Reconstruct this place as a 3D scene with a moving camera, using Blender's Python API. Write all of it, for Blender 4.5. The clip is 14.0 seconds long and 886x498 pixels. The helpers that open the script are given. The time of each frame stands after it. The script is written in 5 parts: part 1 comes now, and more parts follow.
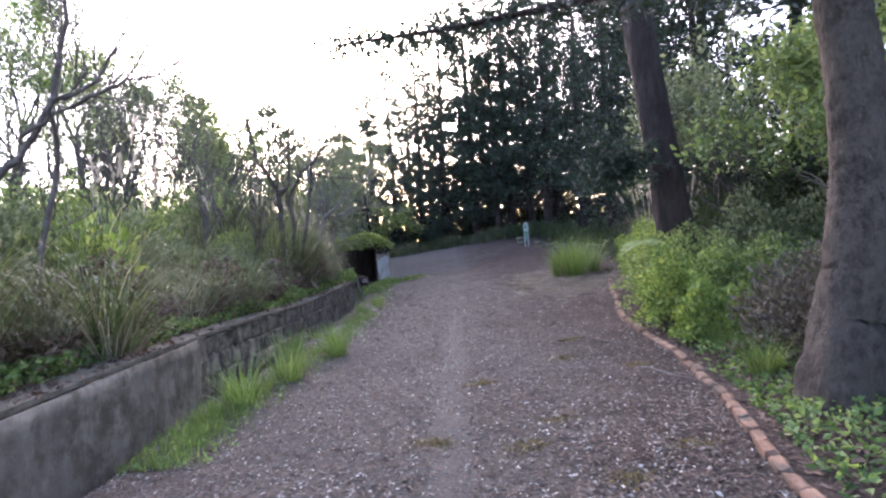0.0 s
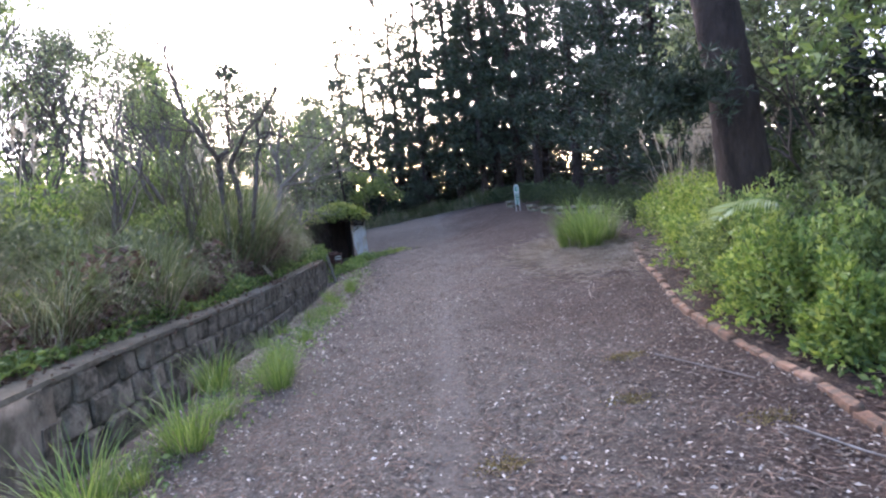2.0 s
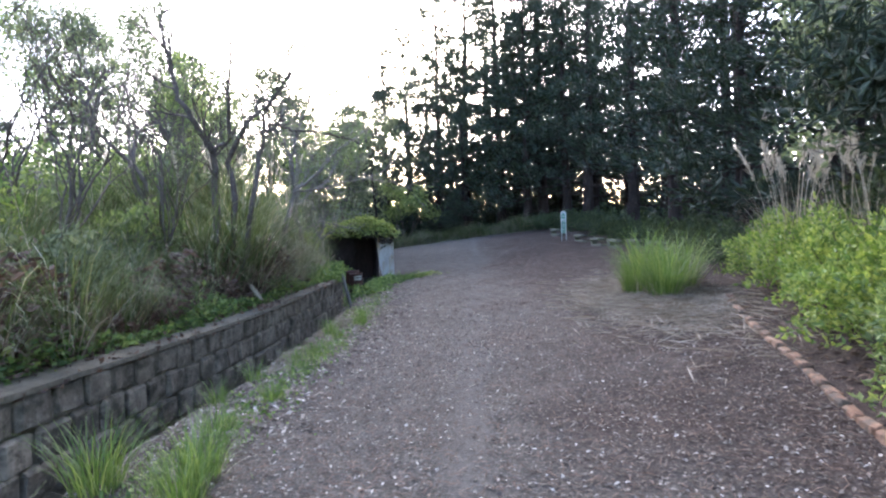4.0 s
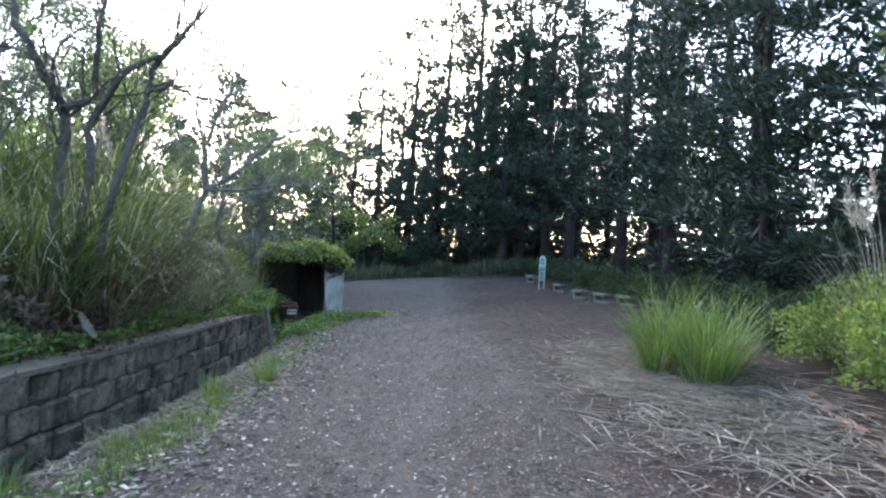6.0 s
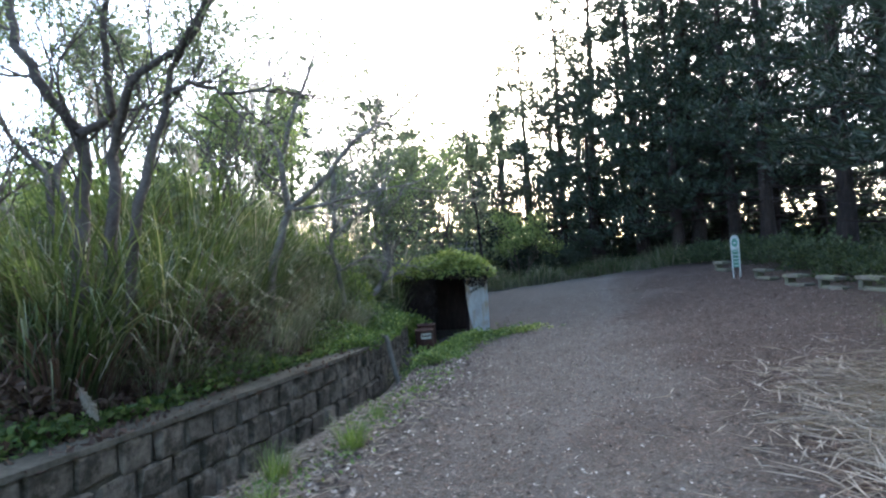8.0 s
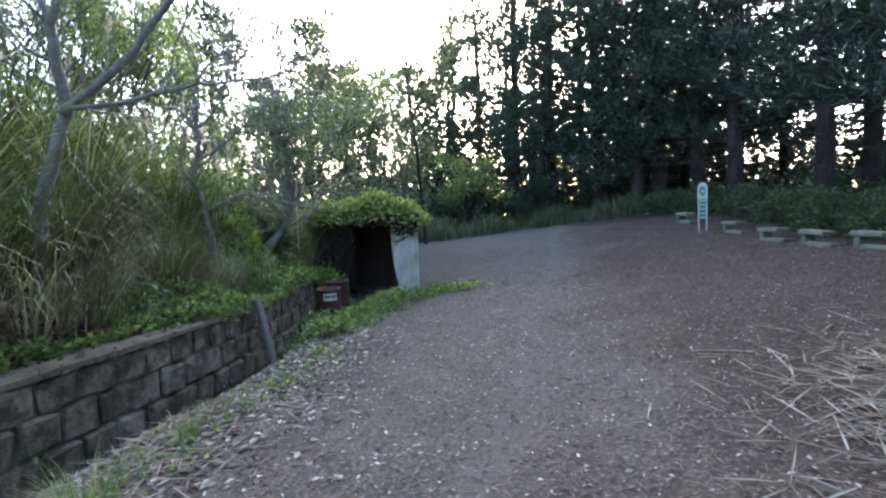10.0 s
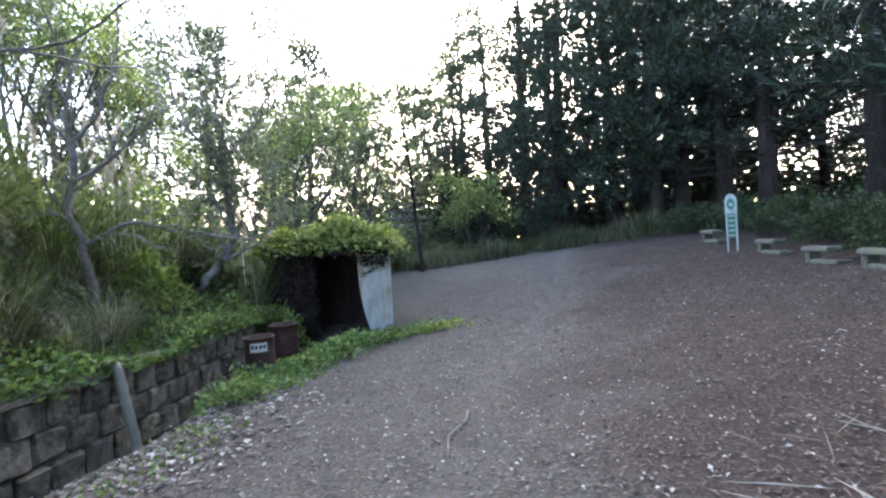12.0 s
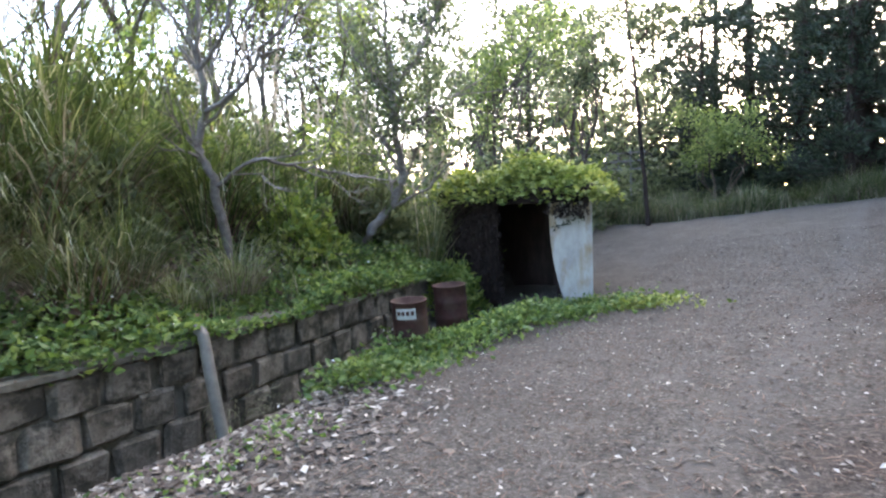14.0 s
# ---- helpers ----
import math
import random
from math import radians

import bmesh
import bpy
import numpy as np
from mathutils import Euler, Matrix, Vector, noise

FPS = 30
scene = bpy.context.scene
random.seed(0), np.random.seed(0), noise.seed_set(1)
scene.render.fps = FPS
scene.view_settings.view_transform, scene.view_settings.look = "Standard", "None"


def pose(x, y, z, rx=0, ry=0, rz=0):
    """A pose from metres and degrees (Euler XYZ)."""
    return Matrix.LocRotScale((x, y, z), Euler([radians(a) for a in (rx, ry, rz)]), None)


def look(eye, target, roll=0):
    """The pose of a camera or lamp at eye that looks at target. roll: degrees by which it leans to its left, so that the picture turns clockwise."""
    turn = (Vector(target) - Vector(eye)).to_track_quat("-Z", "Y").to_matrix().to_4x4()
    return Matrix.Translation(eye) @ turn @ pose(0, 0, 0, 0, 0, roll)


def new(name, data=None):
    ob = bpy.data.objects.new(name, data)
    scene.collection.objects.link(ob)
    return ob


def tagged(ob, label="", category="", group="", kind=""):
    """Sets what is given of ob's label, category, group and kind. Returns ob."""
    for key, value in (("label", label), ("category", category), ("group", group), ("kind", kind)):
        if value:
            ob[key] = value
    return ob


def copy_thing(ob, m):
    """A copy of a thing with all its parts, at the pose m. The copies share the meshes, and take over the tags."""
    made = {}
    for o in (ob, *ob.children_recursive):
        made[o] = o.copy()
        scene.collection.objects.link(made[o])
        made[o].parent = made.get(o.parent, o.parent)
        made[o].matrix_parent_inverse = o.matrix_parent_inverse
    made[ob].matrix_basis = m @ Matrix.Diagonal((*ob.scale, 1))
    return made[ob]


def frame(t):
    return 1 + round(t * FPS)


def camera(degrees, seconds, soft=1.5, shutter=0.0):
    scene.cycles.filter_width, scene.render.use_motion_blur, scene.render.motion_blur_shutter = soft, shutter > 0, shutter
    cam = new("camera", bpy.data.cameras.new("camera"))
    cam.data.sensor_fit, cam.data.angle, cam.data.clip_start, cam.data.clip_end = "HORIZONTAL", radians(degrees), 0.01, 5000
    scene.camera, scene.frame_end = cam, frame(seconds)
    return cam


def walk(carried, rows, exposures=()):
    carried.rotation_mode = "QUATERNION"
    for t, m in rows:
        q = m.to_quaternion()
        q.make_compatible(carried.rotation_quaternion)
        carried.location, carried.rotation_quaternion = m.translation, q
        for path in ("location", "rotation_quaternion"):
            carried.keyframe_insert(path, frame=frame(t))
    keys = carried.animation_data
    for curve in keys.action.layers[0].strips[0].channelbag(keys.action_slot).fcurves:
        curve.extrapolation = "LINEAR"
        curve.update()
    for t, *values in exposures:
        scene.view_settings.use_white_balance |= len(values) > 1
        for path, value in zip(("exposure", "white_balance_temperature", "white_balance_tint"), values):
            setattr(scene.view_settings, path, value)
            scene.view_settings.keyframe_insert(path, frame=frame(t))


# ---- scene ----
cam = camera(79.0, 14.0, soft=2.3)
PATH = [
    (0, (0.163, -0.344, 1.482), (0.11, 1.655, 1.439), -4.0),
    (0.5, (0.089, 0.254, 1.476), (-0.006, 2.25, 1.391), -1.4),
    (1, (0.079, 0.86, 1.489), (0.274, 2.842, 1.306), -4.6),
    (1.5, (0.075, 1.463, 1.509), (0.048, 3.454, 1.317), -0.1),
    (2, (0.097, 2.066, 1.523), (0.095, 4.059, 1.348), -6.2),
    (2.5, (0.135, 2.662, 1.518), (0.18, 4.653, 1.341), -4.3),
    (3, (0.125, 3.128, 1.462), (0.025, 5.124, 1.393), -3.6),
    (3.5, (0.056, 3.641, 1.475), (0.095, 5.64, 1.409), -5.3),
    (3.7, (0.086, 3.843, 1.493), (0.024, 5.84, 1.4), -3.9),
    (5.8, (0.198, 6.606, 1.36), (0.014, 8.597, 1.417), 3.3),
    (6, (0.161, 6.853, 1.364), (0.149, 8.852, 1.427), 3.5),
    (6.5, (0.124, 7.425, 1.348), (0.119, 9.422, 1.459), 5.2),
    (7, (0.391, 7.97, 1.384), (-0.065, 9.917, 1.374), 0.7),
    (7.5, (0.497, 8.351, 1.458), (-0.174, 10.234, 1.416), 0.3),
    (8, (0.491, 9.03, 1.428), (-0.128, 10.93, 1.503), -3.1),
    (8.5, (0.482, 9.697, 1.401), (-0.166, 11.589, 1.41), -2.3),
    (9, (0.307, 10.381, 1.333), (-0.186, 12.318, 1.308), -2.3),
    (9.2, (0.234, 10.585, 1.339), (-0.184, 12.537, 1.214), -1.9),
    (11.3, (0.976, 12.688, 1.261), (0.401, 14.602, 1.174), -1.9),
    (11.5, (0.973, 12.843, 1.299), (0.498, 14.785, 1.238), -2.5),
    (12, (0.97, 13.376, 1.311), (0.406, 15.294, 1.284), -3.4),
    (12.5, (0.904, 14.01, 1.238), (0.039, 15.813, 1.206), -1.9),
    (13, (0.881, 14.472, 1.226), (-0.358, 16.041, 1.18), -1.7),
    (13.5, (0.695, 14.889, 1.203), (-0.676, 16.325, 0.956), 1.0),
    (14, (0.659, 15.365, 1.227), (-0.648, 16.869, 1.06), -2.8),
]
walk(cam, [(t, look(eye, target, roll)) for t, eye, target, roll in PATH],
     exposures=[(0.0, 3.0, 6150, 29), (3.0, 3.25, 6100, 24), (6.5, 3.15, 5950, 12), (8.5, 3.0, 6050, 12), (9.0, 3.0, 6050, 12), (11.5, 3.5, 6200, 15), (12.5, 3.5, 6400, 16), (14.0, 3.85, 6850, 17)])

# ---- sky and sun ----
SUN_DIR = Vector((-0.125, 0.926, 0.354)).normalized()
world = bpy.data.worlds.new("sky")
scene.world = world
world.use_nodes = True
wn = world.node_tree.nodes
sky = wn.new("ShaderNodeTexSky")
sky.sky_type, sky.sun_disc = "NISHITA", False
sky.sun_elevation = math.asin(SUN_DIR.z)
sky.sun_rotation = math.atan2(SUN_DIR.x, SUN_DIR.y)
sky.air_density, sky.dust_density, sky.ozone_density = 1.0, 2.0, 1.0
world.node_tree.links.new(sky.outputs[0], wn["Background"].inputs[0])
wn["Background"].inputs[1].default_value = 0.15
sun = new("sun", bpy.data.lights.new("sun", "SUN"))
sun.data.energy, sun.data.angle, sun.data.color = 1.5, radians(90), (1.0, 0.94, 0.86)
sun.matrix_world = look(SUN_DIR * 60, (0, 0, 0))

# ---- materials ----
RNG = np.random.default_rng(7)


def shader(name, rough=0.8, metal=0.0, spec=0.3):
    m = bpy.data.materials.new(name)
    m.use_nodes = True
    nt = m.node_tree
    b = nt.nodes["Principled BSDF"]
    b.inputs["Roughness"].default_value, b.inputs["Metallic"].default_value = rough, metal
    b.inputs["Specular IOR Level"].default_value = spec
    return m, nt, b


def ramp(nt, fac, stops):
    r = nt.nodes.new("ShaderNodeValToRGB")
    while len(r.color_ramp.elements) < len(stops):
        r.color_ramp.elements.new(0.5)
    for e, (p, c) in zip(r.color_ramp.elements, stops):
        e.position, e.color = p, (*c, 1)
    nt.links.new(fac, r.inputs[0])
    return r.outputs[0]


def noise_tex(nt, scale, detail=4.0, rough=0.6, stretch=None, world_space=False):
    n = nt.nodes.new("ShaderNodeTexNoise")
    n.inputs["Scale"].default_value, n.inputs["Detail"].default_value, n.inputs["Roughness"].default_value = scale, detail, rough
    if world_space:
        src = nt.nodes.new("ShaderNodeNewGeometry").outputs["Position"]
    else:
        src = nt.nodes.new("ShaderNodeTexCoord").outputs["Object"]
    if stretch:
        mp = nt.nodes.new("ShaderNodeMapping")
        mp.inputs["Scale"].default_value = stretch
        nt.links.new(src, mp.inputs[0])
        src = mp.outputs[0]
    nt.links.new(src, n.inputs["Vector"])
    return n.outputs["Fac"]


def mix(nt, fac, a, b, mode="MIX"):
    m = nt.nodes.new("ShaderNodeMix")
    m.data_type, m.blend_type = "RGBA", mode
    for sock, v in ((m.inputs[0], fac), (m.inputs[6], a), (m.inputs[7], b)):
        if isinstance(v, (int, float)):
            sock.default_value = v
        elif isinstance(v, tuple):
            sock.default_value = (*v, 1)
        else:
            nt.links.new(v, sock)
    return m.outputs[2]


def bump(nt, b, height, strength=0.5, distance=0.02):
    n = nt.nodes.new("ShaderNodeBump")
    n.inputs["Strength"].default_value, n.inputs["Distance"].default_value = strength, distance
    nt.links.new(height, n.inputs["Height"])
    nt.links.new(n.outputs[0], b.inputs["Normal"])


def rough_surface(name, dark, mid, light, scale, rough=0.9, relief=0.6, depth=0.02, stretch=None, stain=None, world_space=True):
    """A mineral or bark surface: coarse patches, fine grain, optional stains."""
    m, nt, b = shader(name, rough)
    big = noise_tex(nt, scale * 0.18, 3, 0.6, stretch, world_space)
    fine = noise_tex(nt, scale, 6, 0.7, stretch, world_space)
    col = mix(nt, 0.55, ramp(nt, big, [(0.32, dark), (0.5, mid), (0.68, light)]), ramp(nt, fine, [(0.3, dark), (0.5, mid), (0.72, light)]))
    if stain:
        col = mix(nt, ramp(nt, noise_tex(nt, scale * 0.4, 5, 0.7, None, world_space), [(0.45, (0, 0, 0)), (0.6, (1, 1, 1))]), col, stain)
    info = nt.nodes.new("ShaderNodeObjectInfo")
    col = mix(nt, 0.5, col, ramp(nt, info.outputs["Random"], [(0.0, (0.55, 0.55, 0.55)), (1.0, (1.0, 1.0, 1.0))]), "MULTIPLY")
    nt.links.new(col, b.inputs["Base Color"])
    bump(nt, b, fine, relief, depth)
    return m


def leaf_surface(name, stops, rough=0.55, glow=0.4, tint=(1.0, 1.0, 0.5)):
    """Thin leaves that let light through; colour varies from leaf to leaf."""
    m, nt, b = shader(name, rough, 0, 0.35)
    geo = nt.nodes.new("ShaderNodeNewGeometry")
    stops = [(p, tuple(0.86 * v + 0.14 * (0.45 * c[0] + 0.55 * c[1]) for v in c)) for p, c in stops]
    col = ramp(nt, geo.outputs["Random Per Island"], stops)
    patch = noise_tex(nt, 1.3, 2, 0.5, None, True)
    col = mix(nt, 0.6, col, ramp(nt, patch, [(0.3, (0.6, 0.62, 0.6)), (0.7, (1, 1, 1))]), "MULTIPLY")
    nt.links.new(col, b.inputs["Base Color"])
    tr = nt.nodes.new("ShaderNodeBsdfTranslucent")
    nt.links.new(mix(nt, 1.0, col, tint, "MULTIPLY"), tr.inputs[0])
    mx = nt.nodes.new("ShaderNodeMixShader")
    mx.inputs[0].default_value = glow
    nt.links.new(b.outputs[0], mx.inputs[1])
    nt.links.new(tr.outputs[0], mx.inputs[2])
    nt.links.new(mx.outputs[0], nt.nodes["Material Output"].inputs[0])
    return m


def ground_surface():
    m, nt, b = shader("dirt_path", 0.95, 0, 0.2)
    pos = nt.nodes.new("ShaderNodeNewGeometry").outputs["Position"]
    sep = nt.nodes.new("ShaderNodeSeparateXYZ")
    nt.links.new(pos, sep.inputs[0])
    big = noise_tex(nt, 0.35, 4, 0.6, None, True)
    mid = noise_tex(nt, 3.0, 5, 0.65, None, True)
    fine = noise_tex(nt, 38.0, 5, 0.75, None, True)
    chips = nt.nodes.new("ShaderNodeTexVoronoi")
    chips.inputs["Scale"].default_value, chips.inputs["Randomness"].default_value = 26, 1
    nt.links.new(pos, chips.inputs["Vector"])
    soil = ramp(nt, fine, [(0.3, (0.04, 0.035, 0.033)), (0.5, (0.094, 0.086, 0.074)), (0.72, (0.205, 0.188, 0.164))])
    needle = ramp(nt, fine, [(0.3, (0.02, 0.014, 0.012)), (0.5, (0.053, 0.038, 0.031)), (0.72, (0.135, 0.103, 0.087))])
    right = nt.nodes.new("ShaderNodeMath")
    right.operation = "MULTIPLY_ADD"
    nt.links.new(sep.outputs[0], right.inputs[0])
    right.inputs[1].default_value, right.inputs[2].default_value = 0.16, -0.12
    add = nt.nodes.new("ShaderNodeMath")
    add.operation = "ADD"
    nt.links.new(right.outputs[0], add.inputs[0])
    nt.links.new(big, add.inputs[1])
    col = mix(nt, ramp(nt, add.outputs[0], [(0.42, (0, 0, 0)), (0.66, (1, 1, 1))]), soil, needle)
    col = mix(nt, 0.75, col, ramp(nt, mid, [(0.3, (0.62, 0.6, 0.6)), (0.65, (1, 1, 1))]), "MULTIPLY")
    col = mix(nt, ramp(nt, chips.outputs["Distance"], [(0.0, (0.35, 0.35, 0.35)), (0.28, (0, 0, 0))]), col, (0.36, 0.33, 0.30))
    # the worn track, a pale ribbon of trodden dust
    wob = nt.nodes.new("ShaderNodeMath")
    wob.operation = "MULTIPLY_ADD"
    nt.links.new(big, wob.inputs[0])
    wob.inputs[1].default_value, wob.inputs[2].default_value = 0.8, -0.42
    off = nt.nodes.new("ShaderNodeMath")
    off.operation = "ADD"
    nt.links.new(sep.outputs[0], off.inputs[0])
    nt.links.new(wob.outputs[0], off.inputs[1])
    ab = nt.nodes.new("ShaderNodeMath")
    ab.operation = "ABSOLUTE"
    nt.links.new(off.outputs[0], ab.inputs[0])
    col = mix(nt, ramp(nt, ab.outputs[0], [(0.04, (0.6, 0.6, 0.6)), (0.22, (0, 0, 0))]), col, (0.106, 0.098, 0.088))
    nt.links.new(col, b.inputs["Base Color"])
    bump(nt, b, fine, 0.9, 0.03)
    return m


M_GROUND = ground_surface()
M_BARK = rough_surface("dark_conifer_bark", (0.014, 0.01, 0.009), (0.036, 0.026, 0.023), (0.08, 0.06, 0.052), 14, 0.95, 1.0, 0.04, (1, 1, 0.25))
M_LICHEN = rough_surface("lichened_bark", (0.022, 0.016, 0.013), (0.085, 0.068, 0.054), (0.2, 0.165, 0.13), 26, 0.95, 1.0, 0.12, (1, 1, 0.45), (0.125, 0.105, 0.083))
M_TWIG = rough_surface("grey_twig_bark", (0.035, 0.028, 0.024), (0.085, 0.07, 0.06), (0.17, 0.148, 0.13), 20, 0.9, 0.5, 0.01)
M_PALE = rough_surface("bleached_twig", (0.07, 0.06, 0.052), (0.16, 0.145, 0.13), (0.30, 0.28, 0.26), 20, 0.9, 0.4, 0.01)
M_STONE = rough_surface("weathered_wall_stone", (0.055, 0.048, 0.038), (0.15, 0.13, 0.103), (0.29, 0.255, 0.205), 13, 0.95, 1.0, 0.03, None, (0.05, 0.046, 0.034))
M_MORTAR = rough_surface("mossy_mortar", (0.045, 0.042, 0.03), (0.105, 0.098, 0.075), (0.19, 0.175, 0.14), 18, 0.98, 0.8, 0.02)
M_CEMENT = rough_surface("stained_cement", (0.07, 0.062, 0.05), (0.18, 0.162, 0.132), (0.3, 0.275, 0.235), 7, 0.95, 0.8, 0.02, (1, 1, 0.6), (0.08, 0.074, 0.055))
M_BRICK = rough_surface("orange_brick", (0.09, 0.052, 0.036), (0.215, 0.125, 0.08), (0.33, 0.22, 0.155), 16, 0.95, 0.9, 0.015, None, (0.1, 0.08, 0.062))
M_CONCRETE = rough_surface("old_concrete", (0.05, 0.046, 0.038), (0.115, 0.106, 0.088), (0.2, 0.188, 0.16), 12, 0.92, 0.6, 0.015, None, (0.13, 0.14, 0.09))
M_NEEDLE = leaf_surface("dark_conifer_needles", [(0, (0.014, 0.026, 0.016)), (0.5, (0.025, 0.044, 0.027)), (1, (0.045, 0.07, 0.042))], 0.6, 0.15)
M_GRASS = leaf_surface("silvergrass_blades", [(0, (0.035, 0.062, 0.02)), (0.55, (0.09, 0.135, 0.042)), (0.82, (0.18, 0.22, 0.1)), (0.93, (0.3, 0.31, 0.2)), (1, (0.58, 0.56, 0.47))], 0.5, 0.4)
M_LUSH = leaf_surface("fresh_grass_blades", [(0, (0.075, 0.145, 0.03)), (0.6, (0.145, 0.25, 0.055)), (1, (0.29, 0.36, 0.12))], 0.5, 0.45)
M_DRY = leaf_surface("dry_straw", [(0, (0.13, 0.1, 0.075)), (0.5, (0.27, 0.23, 0.175)), (1, (0.44, 0.4, 0.33))], 0.7, 0.25, (1, 0.9, 0.7))
M_PLUME = leaf_surface("silky_plume", [(0, (0.35, 0.30, 0.23)), (1, (0.56, 0.51, 0.43))], 0.7, 0.4, (1, 0.95, 0.85))
M_LEAF = leaf_surface("shrub_leaves", [(0, (0.08, 0.135, 0.038)), (0.5, (0.165, 0.245, 0.07)), (1, (0.32, 0.40, 0.125))], 0.5, 0.5, (1.0, 1.0, 0.6))
# leaf green with the shade under the conifers put into its colour
M_DIM = leaf_surface("shade_darkened_leaves", [(0, (0.022, 0.038, 0.016)), (0.5, (0.045, 0.07, 0.028)), (1, (0.09, 0.13, 0.05))], 0.6, 0.3)
M_FERN = leaf_surface("pale_fern_leaflets", [(0, (0.22, 0.31, 0.13)), (1, (0.42, 0.5, 0.27))], 0.5, 0.4)
M_BRIGHT = leaf_surface("yellow_green_leaves", [(0, (0.08, 0.155, 0.03)), (0.5, (0.19, 0.30, 0.05)), (1, (0.40, 0.47, 0.11))], 0.45, 0.45)
M_SILVER = leaf_surface("pale_silver_grass", [(0, (0.11, 0.15, 0.07)), (0.5, (0.23, 0.265, 0.15)), (0.85, (0.4, 0.41, 0.29)), (1, (0.6, 0.58, 0.48))], 0.55, 0.35)
M_CREEPER = leaf_surface("yellow_green_creeper", [(0, (0.09, 0.15, 0.03)), (0.5, (0.22, 0.3, 0.06)), (1, (0.46, 0.5, 0.14))], 0.45, 0.4)
M_OLIVE = leaf_surface("small_grey_green_leaves", [(0, (0.06, 0.085, 0.042)), (0.5, (0.125, 0.16, 0.08)), (1, (0.23, 0.265, 0.145))], 0.5, 0.5, (0.95, 1.0, 0.75))
M_COVER = leaf_surface("ground_cover_leaves", [(0, (0.06, 0.13, 0.035)), (0.6, (0.14, 0.245, 0.062)), (1, (0.3, 0.41, 0.125))], 0.5, 0.45)
M_BROWN = leaf_surface("dead_brown_leaves", [(0, (0.05, 0.03, 0.022)), (0.5, (0.12, 0.075, 0.055)), (1, (0.22, 0.15, 0.11))], 0.8, 0.2, (1, 0.8, 0.6))
M_WITHER = leaf_surface("withered_fern", [(0, (0.07, 0.058, 0.04)), (0.5, (0.13, 0.108, 0.075)), (1, (0.23, 0.2, 0.13))], 0.8, 0.25, (1, 0.85, 0.65))
M_LITTER = leaf_surface("bleached_leaf_litter", [(0, (0.06, 0.043, 0.034)), (0.6, (0.15, 0.12, 0.095)), (0.88, (0.27, 0.235, 0.195)), (1, (0.54, 0.5, 0.44))], 0.8, 0.1, (1, 0.95, 0.9))
M_FLOWER = leaf_surface("white_petals", [(0, (0.7, 0.7, 0.66)), (1, (0.82, 0.82, 0.8))], 0.6, 0.2, (1, 1, 1))

# ---- mesh tools ----


def mesh_of(name, verts, faces, materials, index=None):
    me = bpy.data.meshes.new(name)
    me.from_pydata(verts if isinstance(verts, list) else verts.tolist(), [], faces if isinstance(faces, list) else faces.tolist())
    for m in (materials if isinstance(materials, (list, tuple)) else [materials]):
        me.materials.append(m)
    if index is not None:
        me.polygons.foreach_set("material_index", np.asarray(index, dtype=np.int32))
    me.update()
    return me


def smooth(me):
    me.polygons.foreach_set("use_smooth", np.ones(len(me.polygons), dtype=bool))
    return me


def link(name, me, parent=None, m=None, label=""):
    ob = new(name, me)
    if parent:
        ob.parent = parent
    if m is not None:
        ob.matrix_basis = m
    return tagged(ob, label)


def part(name, bm, material, parent, label="", m=None):
    me = bpy.data.meshes.new(name)
    bm.to_mesh(me)
    bm.free()
    me.materials.append(material)
    return link(name, me, parent, m, label)


def base(name, m, label, category, group="", kind=""):
    """An empty at the foot of a thing, which carries its parts."""
    ob = new(name)
    ob.empty_display_size = 0.1
    ob.matrix_basis = m
    return tagged(ob, label, category, group, kind)


def block(sx, sy, sz, bevel=0.01, rough=0.0, seed=0, segments=1):
    """A box on the ground with worn edges."""
    bm = bmesh.new()
    bmesh.ops.create_cube(bm, size=1.0)
    for v in bm.verts:
        v.co = Vector((v.co.x * sx, v.co.y * sy, (v.co.z + 0.5) * sz))
    if bevel:
        bmesh.ops.bevel(bm, geom=bm.edges[:], offset=bevel, segments=segments, profile=0.6, affect="EDGES")
    if rough:
        r = random.Random(seed)
        for v in bm.verts:
            v.co += Vector((r.uniform(-rough, rough), r.uniform(-rough, rough), r.uniform(-rough, rough)))
    return bm


def unit(v):
    return v / np.maximum(np.linalg.norm(v, axis=-1, keepdims=True), 1e-9)


def leaves(pos, axis, length, width, rng, fold=0.25):
    """Leaf blades: a kite of two folded halves from each place along its axis."""
    n = len(pos)
    axis = unit(axis)
    side = unit(np.cross(axis, unit(rng.normal(size=(n, 3)))))
    up = np.cross(side, axis)
    L, W = np.broadcast_to(length, n)[:, None], np.broadcast_to(width, n)[:, None]
    v = np.stack([pos, pos + axis * L * 0.45 + side * W * 0.5 + up * W * fold, pos + axis * L,
                  pos + axis * L * 0.45 - side * W * 0.5 + up * W * fold], 1)
    return v.reshape(-1, 3), np.arange(n * 4).reshape(n, 4)


